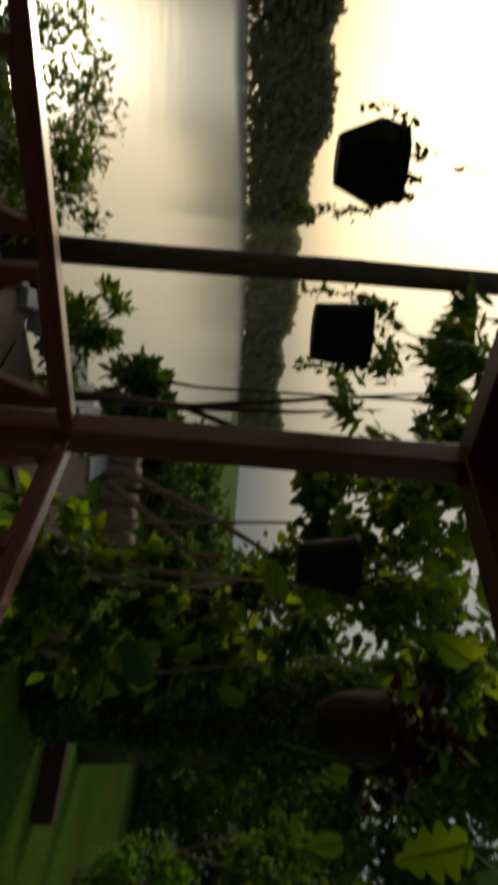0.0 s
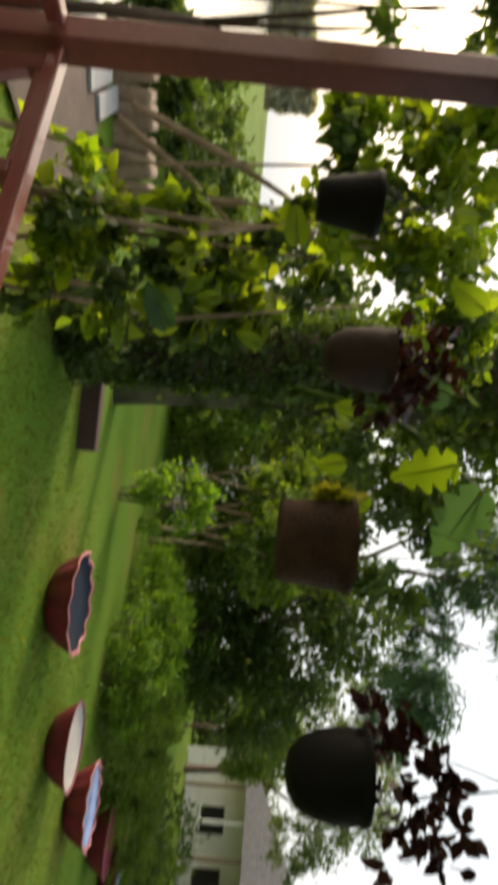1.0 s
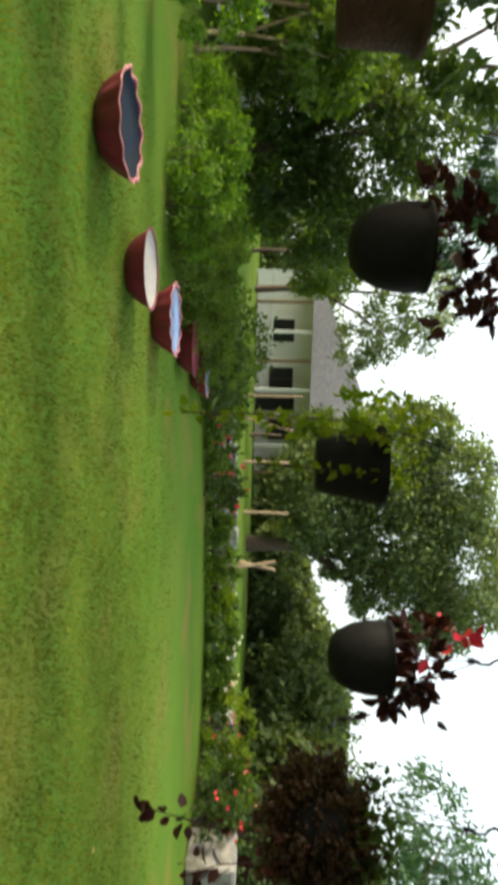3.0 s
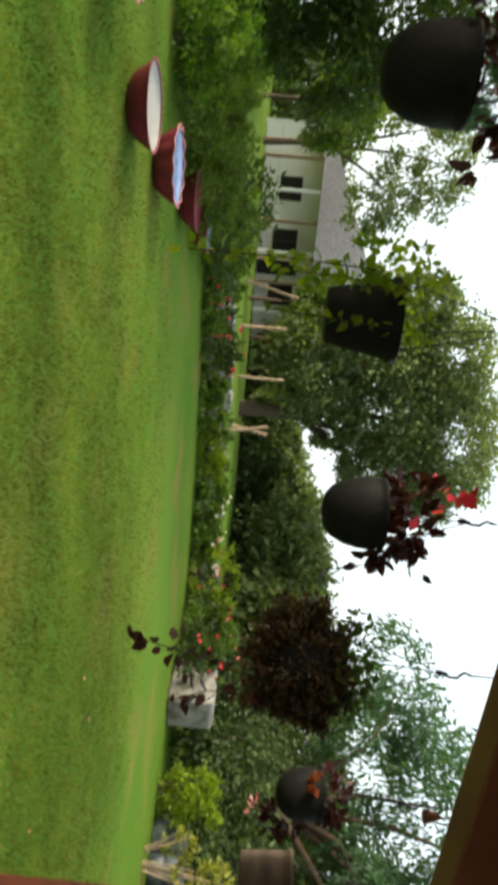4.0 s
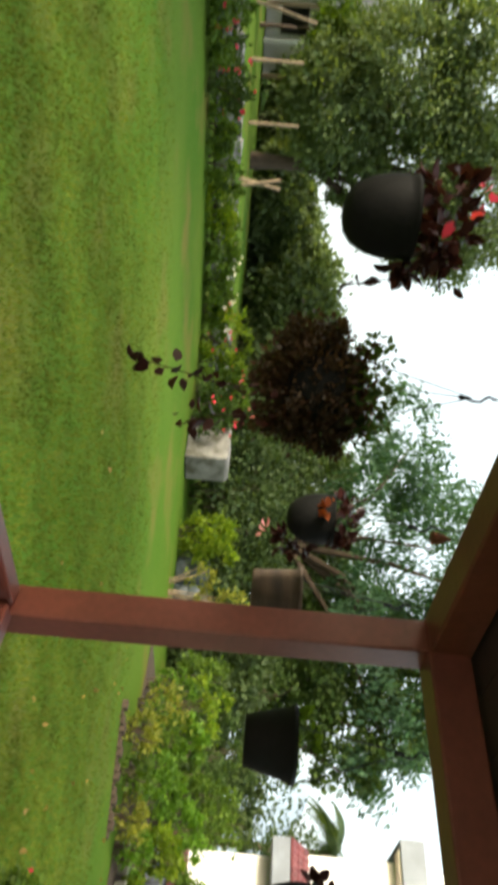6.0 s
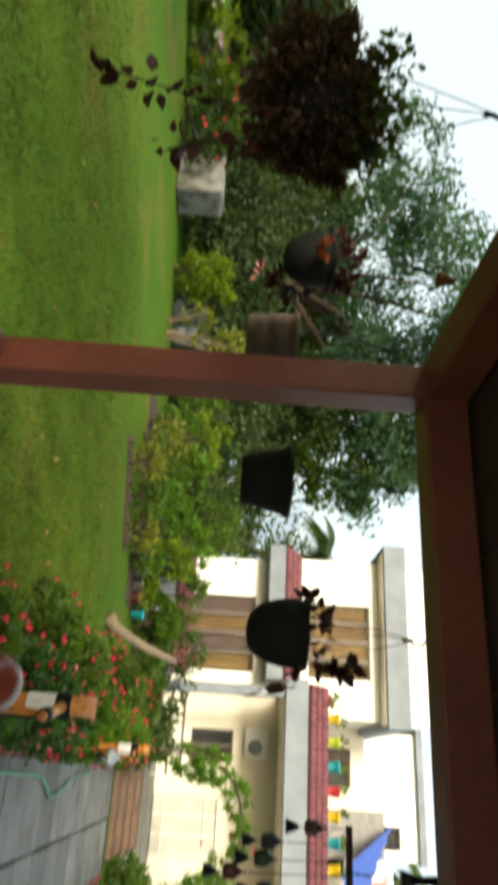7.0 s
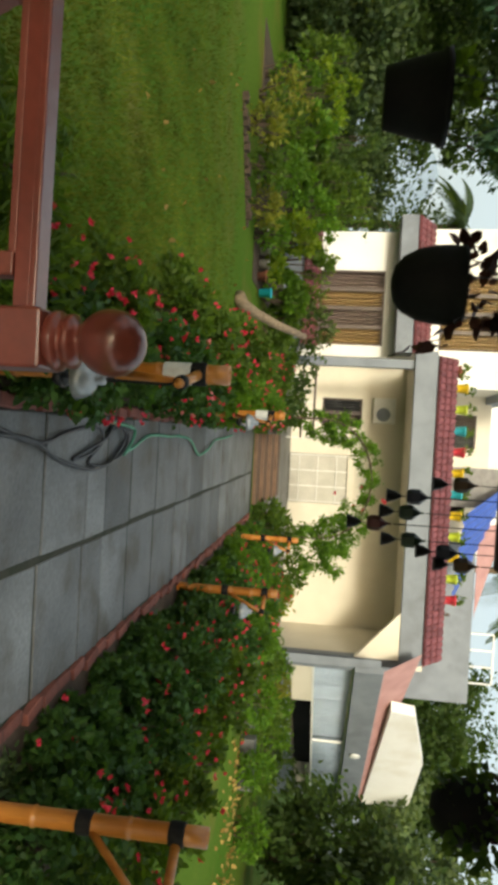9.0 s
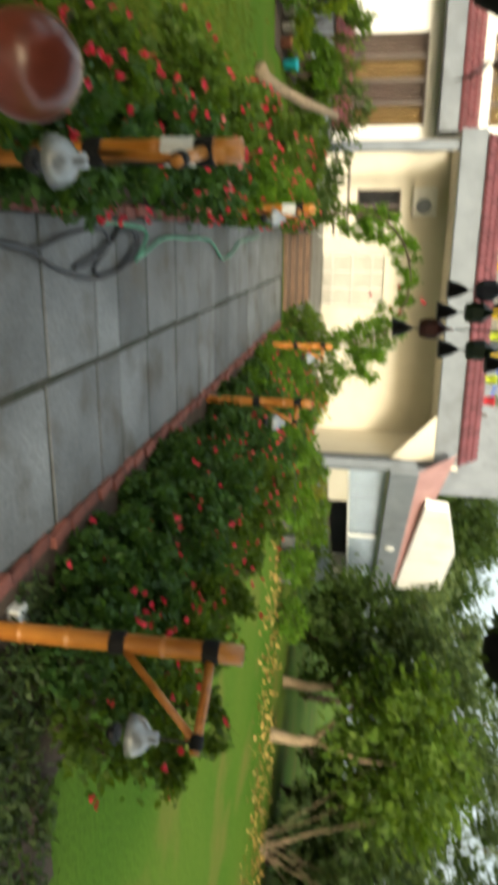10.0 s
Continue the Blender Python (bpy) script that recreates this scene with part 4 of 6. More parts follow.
mon = thing("philodendron", spot(-118, 4.5), "philodendron with large split hanging leaves", "plant")
o = spot(-118, 4.5)
for h, d, el, L, W, mt, rz, tilt in ((-118.3, 3.2, 16.5, 0.42, 0.30, L_BLUE, 20, -60), (-113, 3.0, 17.5, 0.42, 0.34, L_YELLOW, -20, -65), (-111.2, 2.8, 19.5, 0.36, 0.26, L_BLUE, -60, -40), (-120.6, 3.3, 12.5, 0.2, 0.16, L_BLUE, 40, -50), (-116.5, 3.3, 9.5, 0.16, 0.13, L_BRIGHT, 0, -60), (-112, 3.4, 9.0, 0.22, 0.17, L_BRIGHT, -10, -60),
                                     (-121.2, 3.7, -6.0, 0.26, 0.17, L_BLUE, 60, -40), (-120.6, 3.7, 1.5, 0.22, 0.14, L_MID, 20, -70), (-128.5, 3.5, 3.5, 0.26, 0.2, L_YELLOW, 80, -30), (-124, 3.6, -2, 0.18, 0.12, L_MID, 0, -50), (-115.6, 6.5, -4.6, 0.14, 0.11, L_YELLOW, 0, -60), (-115.6, 6.5, -2.6, 0.14, 0.11, L_YELLOW, 10, -60), (-109.5, 3.4, 11, 0.2, 0.17, L_BRIGHT, -40, -50), (-125, 3.5, 18, 0.3, 0.24, L_YELLOW, 30, -55), (-129, 3.4, 20, 0.28, 0.22, L_BRIGHT, 60, -50)):
    h -= 2.6
    lf = part("leaf", big_leaf(L * (1.0 if mt is L_BLUE else 0.72), W * (1.0 if mt is L_BLUE else 0.72), 1 if L > 0.35 else 0), L_BRIGHT if mt is L_YELLOW else mt, mon)
    part("midrib", tube([(0, 0, 0.002), (0, L * 0.36, -0.25 * L * 0.18 + 0.002), (0, L * 0.66, -0.25 * L * 0.6 + 0.004)], [0.006, 0.004, 0.002], 5), L_YELLOW, lf)
    face = (Vector((0.0, 0.0, 1.9)) - spot(h, d, 1.55 + d * math.tan(radians(el)))).normalized()
    side = face.cross(Vector((0, 0, 1))).normalized()
    down = side.cross(face) * -1.0 if side.cross(face).z > 0 else side.cross(face)
    tipd = (down * math.cos(radians(rz)) + side * math.sin(radians(rz)))
    nz = (face + down * (0.25 + tilt * 0.002)).normalized()
    tipd = (tipd - nz * tipd.dot(nz)).normalized()
    lf.matrix_local = Matrix.Translation(spot(h, d, 1.55 + d * math.tan(radians(el))) - o) @ Matrix((tipd.cross(nz), tipd, nz)).transposed().to_4x4()
for h, d, el in ((-118.3, 3.2, 16.5), (-113, 3.0, 17.5), (-111.2, 2.8, 19.5), (-120.6, 3.3, 12.5)):
    h -= 2.6
    part("stem", tube([spot(-119.5, 5.8, 2.0) - o, spot(-118.5, 4.8, 2.5) - o, spot(h, d + 0.4, 1.55 + d * math.tan(radians(el + 2))) - o, spot(h, d, 1.55 + d * math.tan(radians(el))) - o], [0.02, 0.018, 0.01, 0.007], 6), L_MID, mon)

# papaya-like tree beyond the corner post
t = tree("tree", spot(-145, 4.6), "slender tree with lobed leaves by the lake", [(0.1, 0, 2.4), (-0.3, 0.2, 2.7), (0.35, 0.1, 2.8)], [(0.12, 0.0, 2.45, 0.3, 0.3, 0.4), (-0.25, 0.1, 2.75, 0.3, 0.3, 0.35), (0.4, 0.0, 2.95, 0.35, 0.35, 0.3), (0.9, 0.2, 2.8, 0.3, 0.3, 0.25)], 0.04, 1500, 0.13, L_MID, width=0.24, droop=0.5)
t = thing("tree", (-1.63, -4.15, 0), "straight slim tree trunk in front of the lake", "tree")
part("trunk", tube([(0, 0, -0.2), (0.0, 0.0, 1.0), (0.015, 0, 2.0), (0.02, 0.01, 3.2), (0.05, 0.02, 5.0)], [0.085, 0.075, 0.072, 0.068, 0.06], 12), BARK, t, smooth=True)
foliage("crown", [(0, 0, 5.3, 1.2, 1.2, 0.6)], 900, 0.2, L_MID, t)
# hanging vine
t = thing("hanging_vine", (-2.32, -3.86, 1.04), "thin bare vine that hangs by the lake", "vine")
part("stem", tube([(0, 0, 0), (0.02, 0, 0.03), (0.0, 0, 0.2), (0.03, 0.02, 0.9), (0.1, 0.05, 2.4)], [0.016, 0.012, 0.009, 0.009, 0.009], 6), BARK, t)
# bushes at the lake side
shrub("shrub", spot(-166, 4.3, -0.05), "feathery green shrub under the lake-side railing", [(0, 0, 0.35, 0.55, 0.5, 0.35), (-0.35, 0.3, 0.45, 0.3, 0.3, 0.25), (0.45, -0.1, 0.4, 0.35, 0.3, 0.3)], 4200, 0.05, L_MID, width=0.4, group="lake-side shrubs")
shrub("shrub", spot(-148.5, 5.5, -0.05), "green shrub with long leaves on the lake bank", [(0, 0, 0.2, 0.4, 0.4, 0.2), (0.2, -0.2, 0.42, 0.22, 0.22, 0.22)], 1100, 0.10, L_MID, width=0.3, group="lake-side shrubs")
for h, d, r, z in ((-144.5, 8.6, 0.5, 0.32), (-142, 9.2, 0.6, 0.36), (-139.5, 9.8, 0.7, 0.42), (-137.5, 12, 1.0, 0.6), (-134, 13, 1.1, 0.7), (-130, 13, 1.2, 0.9), (-126, 14, 1.2, 1.0)):
    shrub("shrub", spot(h, d, -0.1), "low green bush along the lake bank", [(0, 0, z, r, r, z), (r * 0.5, 0.2, z * 1.3, r * 0.5, r * 0.5, z * 0.5)], 1300, 0.14, L_DARK, group="lake-side shrubs")
# pale steps down the bank and the earth wall beside them
lb = thing("earth_bank", (0, 0, 0), "bare dark earth between the pavilion and the lake", "earth", kind="structure")
part("soil", box(-2.3, 3.2, -4.75, -2.7, -0.2, 0.014), SOIL, lb)
sheet("slope", list(np.arange(-4.7, -2.2, 0.3)), list(np.arange(-9.0, -3.5, 0.35)), lambda x, y: ground_z(x, y) + 0.03, SOIL).parent = lb
st = thing("garden_steps", (0, 0, 0), "pale stone steps down to the lake", "steps")
for i in range(11):
    p = spot(-158 + i * 1.9, 4.3 + i * 0.32)
    bm = box(-0.45, 0.45, -0.11, 0.11, -0.05, 0.06, 0.01)
    bm.transform(pose(p.x, p.y, -0.0, 0, 0, 55))
    part("step", bm, material("pale_stone", (0.30, 0.31, 0.31), (0.22, 0.23, 0.23), 6, 0.8, 0.4, 40) if i == 0 else bpy.data.materials["pale_stone"], st)
ew = thing("low_wall", (0, 0, 0), "low brown earth wall beside the steps", "wall")
bm = bmesh.new()
for i in range(9):
    p, q = spot(-142.5 + i * 1.1, 8.2), spot(-142.5 + (i + 1) * 1.1, 8.2)
    w = bar(p + Vector((0, 0, 0.12)), q + Vector((0, 0, 0.12 + 0.03 * math.sin(i * 2))), 0.5, 0.55, 0.05)
    me = bpy.data.meshes.new("tmp")
    w.to_mesh(me)
    w.free()
    bm.from_mesh(me)
part("wall", bm, material("dry_earth", (0.24, 0.17, 0.11), (0.17, 0.12, 0.08), 5, 0.95, 0.8, 30), ew)
# timber edging by the ivy trunk
t = thing("timber_sleeper", (-6.17, -3.33, 0), "dark timber sleeper lying on the lawn by the tree", "timber")
bm = bar((0.25, -0.62, 0.09), (-0.13, 0.50, 0.09), 0.18, 0.2, 0.015)
part("body", bm, DARKWOOD, t)

# shrubs and trees behind the bowls
shrub("shrub", spot(-109, 9.7), "airy shrub with bright sunlit leaves on the lawn", [(0, 0, 0.75, 0.5, 0.5, 0.5), (0.1, 0.1, 1.15, 0.35, 0.35, 0.3), (-0.2, -0.3, 0.5, 0.3, 0.3, 0.3)], 1700, 0.08, L_FRESH, width=0.6, group="lawn shrubs")
for h, d, r, z in ((-98.5, 10.5, 0.75, 1.0), (-95, 10.4, 0.8, 0.8), (-91.5, 10.8, 0.85, 0.85), (-88, 11.4, 0.85, 0.9), (-85, 12.5, 0.85, 0.9), (-102, 12.0, 0.7, 0.8)):
    lumps = [(rng.normal() * r * 0.45, rng.normal() * r * 0.45, z * rng.uniform(0.35, 1.05), r * rng.uniform(0.25, 0.5), r * rng.uniform(0.25, 0.5), z * rng.uniform(0.2, 0.4)) for k in range(9)]
    shrub("shrub", spot(h, d), "soft feathery green shrub behind the bowls", [(0, 0, z * 0.5, r, r, z * 0.5)] + lumps, 5200, 0.075, L_FRESH if r < 0.84 else L_MID, width=0.3, group="lawn shrubs", droop=0.1)
for h, d, r, z in ((-82.5, 14, 0.8, 0.7), (-80.5, 15, 0.8, 0.65), (-84, 16, 1.0, 1.0)):
    shrub("shrub", spot(h, d), "dark green rounded shrub at the lawn's far edge", [(0, 0, z * 0.7, r, r, z * 0.7)], 900, 0.12, L_DARK, group="lawn shrubs")
t = tree("tree", spot(-99, 15), "dark feathery tree with reddish limbs", [(-1.6, 0.5, 3.0), (1.4, -0.6, 3.4), (0.3, 1.5, 3.8), (-0.2, -1.5, 3.6), (0, 0, 4.6)], [(0.2, 1.2, 2.4, 1.2, 1.2, 0.8), (0.2, -1.8, 2.0, 1.5, 1.6, 0.9), (0, 0.0, 3.2, 1.5, 1.7, 1.1), (0, -0.6, 4.3, 1.3, 1.3, 0.9), (-0.3, 0.4, 1.5, 1.3, 1.3, 0.5)], 0.14, 19000, 0.15, L_DARK, width=0.4, group="large trees")
t = tree("tree", spot(-104, 19), "tall wispy pine behind the garden", [(0, 0, 9), (-1.4, 1.0, 6.5), (1.2, -1.2, 7.0), (0.6, 1.8, 8), (-0.6, -2.2, 5.8)], [(0, -2.6, 4.6, 1.6, 1.8, 0.7), (-0.4, 2.0, 7.0, 1.4, 2.0, 0.6), (0, -1.2, 8.2, 1.3, 1.9, 0.7), (0.3, 0.6, 9.6, 1.5, 1.9, 0.8), (0, 3.4, 5.8, 1.1, 1.3, 0.5), (0.2, -3.4, 6.8, 1.2, 1.3, 0.6)], 0.2, 20000, 0.3, L_BLUE, width=0.14, droop=0.5, group="large trees")
for h, d, top in ((-106.5, 12, 2.2), (-108.5, 13, 2.8), (-105.5, 14, 2.6), (-111, 12.5, 2.4)):
    tree("tree", spot(h, d), "thin bare-stemmed young tree in the garden", [(0.3, 0.4, top), (-0.3, 0.1, top * 0.9), (0.1, -0.4, top * 1.1)], [(0.2, 0.3, top, 0.8, 0.8, 0.5), (-0.3, -0.2, top * 1.15, 0.7, 0.7, 0.4)], 0.045, 2200, 0.12, L_MID, PALEBARK, group="young trees")
for h, d, rr_, z in ((-124, 20, 3.0, 2.5), (-117, 22, 3.0, 2.8), (-112, 26, 3.0, 2.6)):
    shrub("shrub", spot(h, d), "tall dark hedge trees behind the garden", [(0, 0, z, rr_, rr_, z), (1, 1, z * 1.3, rr_ * 0.7, rr_ * 0.7, z * 0.7)], 5000, 0.28, L_DARK, group="trees beyond the garden")
for k, h in enumerate(np.arange(-124, -92, 3.6)):
    d = 17.5 + 2.5 * math.sin(k * 1.9)
    shrub("shrub", spot(float(h), d), "leafy green hedge bush behind the garden", [(0, 0, 0.8, 1.2, 1.2, 0.8), (0.3, 0.2, 1.5, 0.8, 0.8, 0.6)], 2600, 0.13, (L_MID, L_DARK, L_FRESH)[k % 3], group="hedge behind the garden")
for h, d, z, r in ((-91.5, 27, 3.0, 1.5), (-76.8, 29, 3.0, 1.1)):
    tree("tree", spot(h, d, 0.5), "small leafy tree in front of the cottage", [(0, 0.3, z), (0.2, -0.3, z)], [(0, 0, z, r, r, r * 0.8), (0.2, r * 0.5, z * 0.75, r * 0.6, r * 0.6, r * 0.5)], 0.08, 5000, 0.16, L_MID, group="small trees")
t = thing("shed", spot(-106, 20), "small pale shed glimpsed between the trees", "shed")
part("wall", box(-1.5, 1.5, -1.6, 1.6, 0, 2.0), WHITEWALL, t)
bm = bmesh.new()
vs = [bm.verts.new(v) for v in ((-1.8, -1.9, 1.95), (1.8, -1.9, 1.95), (1.8, 1.9, 1.95), (-1.8, 1.9, 1.95), (0, -1.9, 2.7), (0, 1.9, 2.7))]
for q in ((0, 1, 4), (1, 2, 5, 4), (2, 3, 5), (3, 0, 4, 5)):
    bm.faces.new([vs[k] for k in q])
part("roof", bm, GREYROOF, t)

# far side: stone wall, upper lawn, cottage
wall = thing("stone_wall", (0, 0, 0), "low grey rubble wall along the lawn's far edge", "wall", kind="structure")
bm = bmesh.new()
for i in range(260):
    yy = rng.uniform(1.0, 17.0)
    z = rng.uniform(0.0, 0.5)
    s = rng.uniform(0.12, 0.24)
    vs = add_box(bm, -17.4 - s * 0.4, -17.2 + s * 0.3, yy - s, yy + s, z, z + s * 0.8)
    for v in vs:
        v.co += Vector((rng.normal(), rng.normal(), rng.normal())) * 0.03
tagged(part("stones", bm, STONE, wall), kind="stuff")
part("core", box(-17.8, -17.45, 1.0, 17.0, 0, 0.5), SOIL, wall)
part("upper_lawn", box(-60, -17.81, -4, 30, 0.0, 0.53), GRASS, wall, "raised green lawn beyond the wall")

cot = thing("cottage", (0, 0, 0), "pale cottage with a grey hipped roof and a verandah", "house")
cot_y0, cot_y1, cx = -0.5, 10.2, -35.0
part("wall", box(cx - 6, cx, cot_y0 + 0.4, cot_y1 - 0.2, 0.5, 3.4), WHITEWALL, cot)
for yy in (2.2, 4.6, 7.2):
    w = part("window", box(cx + 0.002, cx + 0.06, yy, yy + 1.1, 1.2, 2.4), BROWNFRAME, cot)
    # panes coloured near-black for the unlit cottage inside
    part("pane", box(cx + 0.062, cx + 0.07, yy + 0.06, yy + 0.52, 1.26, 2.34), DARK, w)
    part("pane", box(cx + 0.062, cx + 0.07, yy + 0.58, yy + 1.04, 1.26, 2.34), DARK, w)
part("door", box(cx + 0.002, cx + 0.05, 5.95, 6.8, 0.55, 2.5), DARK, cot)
bm = bmesh.new()
vs = [bm.verts.new(v) for v in ((cx + 2.0, cot_y0, 3.2), (cx + 2.0, 12.4, 3.2), (cx - 7, 12.4, 3.2), (cx - 7, cot_y0, 3.2), (cx - 2.5, 6.2, 6.2), (cx - 2.5, 6.7, 6.2))]
for q in ((0, 1, 5, 4), (1, 2, 5), (2, 3, 4, 5), (3, 0, 4)):
    bm.faces.new([vs[k] for k in q])
bmesh.ops.solidify(bm, geom=bm.faces, thickness=0.12)
part("roof", bm, GREYROOF, cot)
for i in range(8):
    yy = cot_y0 + 0.4 + i * 1.38
    part("verandah_post", bar((cx + 1.8, yy, 0.5), (cx + 1.8, yy, 3.22), 0.16, 0.16), PALEBARK if i % 2 else WHITEPAINT, cot)
part("verandah_rail", bar((cx + 1.8, cot_y0 + 0.4, 1.3), (cx + 1.8, 4.5, 1.3), 0.08, 0.1), WHITEPAINT, cot)
for p, lean, h in ((spot(-70.5, 25, 0.5), 0.0, 1.65), (spot(-66.6, 21, 0.5), 0.25, 1.2), (spot(-66.0, 21, 0.5), -0.25, 1.2), (spot(-78.2, 25, 0.5), 0.5, 1.9), (spot(-80, 25, 0.5), 0.0, 2.0), (spot(-74.6, 24, 0.5), 0.0, 1.6)):
    t = thing("stake", p, "pale wooden stake beyond the low wall", "stake", "garden stakes")
    part("pole", tube([(0, 0, -0.05), (0, lean * 0.5, h / 2), (0, lean, h)], [0.06, 0.055, 0.05], 8), PALEBARK, t)

# flower border at the far edge of the lawn
border = [(-76.5, 16.0, L_MID, PETAL), (-73.5, 16.5, L_DARK, PETAL), (-70.5, 17.0, L_MID, None), (-67.5, 17.2, L_MID, None), (-64.5, 17.6, L_BRIGHT, None), (-62, 18, L_MID, PETALWHITE), (-59.5, 18.2, L_MID, PETALWHITE), (-57, 18.5, L_MID, PETALPINK), (-54.5, 18.4, L_BRIGHT, None), (-52, 18.6, L_MID, PETAL), (-50, 18.2, L_MID, PETALPINK), (-48, 17.2, L_DARK, PETAL), (-79, 16.0, L_MID, None)]
for i, (h, d, m, fl) in enumerate(border):
    z = 0.42 + 0.28 * abs(math.sin(i * 1.7)) + (0.45 if h > -56 else 0)
    shrub("border_plant", spot(h, d), ("leafy border plant with red flowers" if fl is PETAL else "leafy border plant with pale flowers" if fl else "leafy green border plant") + " at the lawn's edge", [(0, 0, z * 0.55, 0.75, 0.75, z * 0.6), (0.3, 0.3, z * 0.9, 0.4, 0.4, z * 0.4)], 1500, 0.1, m, (fl, 14, 0.06) if fl else None, group="flower border")

# large background trees
big = [(0, -2.2, 2.9, 2.2, 2.4, 1.7), (0, -3.4, 5.2, 2.3, 2.4, 2.2), (-0.3, -0.8, 6.2, 2.8, 2.8, 2.4), (0, 2.0, 7.2, 2.2, 2.0, 1.7), (0, 0.6, 9.0, 2.6, 2.8, 1.7), (0, 3.3, 8.4, 1.4, 1.2, 1.2), (0, -2.6, 8.2, 2.1, 2.2, 1.7), (0.3, 1.4, 4.9, 1.3, 1.3, 0.6), (0.2, 0.3, 3.6, 1.0, 1.0, 0.5), (0, -4.9, 7.0, 1.2, 1.2, 1.2)]
tree("tree", spot(-68, 29, 0.45), "large round-crowned broadleaf tree beyond the lawn", [(0, -2.5, 5), (0.2, 2.6, 5.4), (0, 0.3, 8.5), (-1.5, 0, 6), (1.5, 0.6, 6), (0, 3.4, 8.4), (0.2, 1.6, 5.0)], big, 0.3, 62000, 0.19, L_FARHAZE, group="large trees")
for h, d, r, z, top in ((-76.5, 44, 3.5, 5.0, 3.5), (-73, 46, 3.0, 3.5, 2.5), (-59, 36, 2.6, 2.4, 2.2), (-63, 35, 2.0, 2.0, 1.5), (-66.5, 34, 1.8, 1.5, 1.0), (-71, 36, 2.4, 2.0, 1.6), (-56, 33, 2.4, 2.5, 2.4), (-53, 32, 2.8, 2.7, 2.5), (-49.5, 30, 2.5, 2.2, 2.2), (-87, 46, 3.5, 3.2, 2.4), (-93, 40, 3.5, 3.0, 2.6)):
    tree("tree", spot(h, d, 0.3), "rounded leafy tree beyond the garden", [(0, 1, z), (0.5, -1, z), (0, 0, z + 1)], [(0, 0, z, r, r, top), (0.4, r * 0.5, z * 0.7, r * 0.7, r * 0.7, top * 0.7), (0, -r * 0.5, z * 1.1, r * 0.7, r * 0.7, top * 0.7)], 0.2, 7000, 0.32, L_FARHAZE, group="trees beyond the garden")
lace = [(0, 0, 7.4, 2.6, 2.6, 1.3), (0.3, -3.2, 6.4, 2.0, 2.0, 1.2), (0, 3.4, 7.0, 2.2, 2.2, 1.4), (0.4, -1.6, 5.2, 2.0, 2.0, 0.9), (0, 2.2, 5.2, 2.0, 2.2, 0.9), (0.4, 5.6, 6.2, 1.8, 2.0, 1.2), (0, 5.2, 8.4, 2.0, 2.2, 1.0), (-0.3, 1.5, 9.0, 2.3, 2.4, 0.9)]
base = spot(-39, 22)
lace = [(b[0] * 0.8 + b[1] * 0.75, b[1] * 0.66, *b[2:]) for b in lace]
tree("tree", base, "tall lacy tree with drooping fine foliage", [(b[0], b[1], b[2]) for b in lace], lace, 0.22, 18500, 0.23, L_BLUE, width=0.3, droop=0.6, group="large trees")
base = spot(-25.5, 23)
tree("tree", base, "dark leafy tree beside the house", [(-1.5, -1, 4.5), (1.4, 0.4, 5.0), (0, 0.5, 6.0), (-0.3, -0.3, 3)], [(-1.8, -0.8, 4.4, 1.7, 1.7, 1.3), (0.4, 0.2, 5.2, 1.5, 1.5, 1.2), (0.9, 0.4, 3.9, 1.0, 1.0, 0.8), (-0.5, 0, 3.0, 2.0, 2.0, 1.2), (-2.5, -1, 6.2, 1.6, 1.6, 1.0), (-0.6, 0.2, 6.8, 1.7, 1.7, 1.1)], 0.24, 13000, 0.19, L_DARK, group="large trees")
for h, d, r, z in ((-47, 19, 1.2, 0.9), (-41.5, 19, 1.6, 1.4), (-37, 19, 1.6, 1.3), (-32.5, 18.5, 1.6, 1.3), (-29, 18, 1.4, 1.2), (-34.5, 24, 2.5, 2.2), (-44, 24, 2.4, 2.1), (-21.5, 19.5, 1.3, 1.3), (-17.5, 24, 2.0, 2.2)):
    shrub("shrub", spot(h, d), "dense dark green shrub behind the lawn", [(0, 0, z, r, r, z), (r * 0.4, 0.2, z * 1.4, r * 0.6, r * 0.6, z * 0.6)], 4200, 0.15, L_DEEP, group="shrubs behind the lawn")
for h, d, z, r in ((-46.5, 27, 3.2, 2.2), (-42, 27, 3.8, 2.4), (-37, 28, 4.0, 2.6), (-32, 28, 4.4, 2.5), (-28.5, 27, 3.6, 2.2)):
    tree("tree", spot(h, d), "dark dense tree behind the lacy tree", [(0, 0.5, z), (0.5, -0.5, z)], [(0, 0, z, r, r, r * 0.8), (r * 0.4, r * 0.4, z * 0.6, r * 0.8, r * 0.8, r * 0.6), (-r * 0.4, 0, z * 1.2, r * 0.6, r * 0.6, r * 0.5)], 0.14, 8000, 0.22, L_DEEP, group="trees beyond the garden")
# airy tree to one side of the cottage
tree("tree", spot(-88.5, 31, 0.4), "airy tree with thin foliage beside the cottage", [(0, -2.2, 5.4), (0.2, 2.0, 6.0), (0, 0.4, 8.0), (0, -1.0, 7.0)], [(0, -2.2, 5.6, 1.8, 1.8, 1.0), (0, 1.6, 5.8, 1.6, 1.7, 1.0), (0, 0.2, 7.6, 2.0, 2.2, 1.1), (0, 2.4, 4.4, 1.2, 1.2, 0.7), (0, -2.8, 7.2, 1.4, 1.4, 0.8)], 0.16, 8500, 0.17, L_FARHAZE, group="large trees")
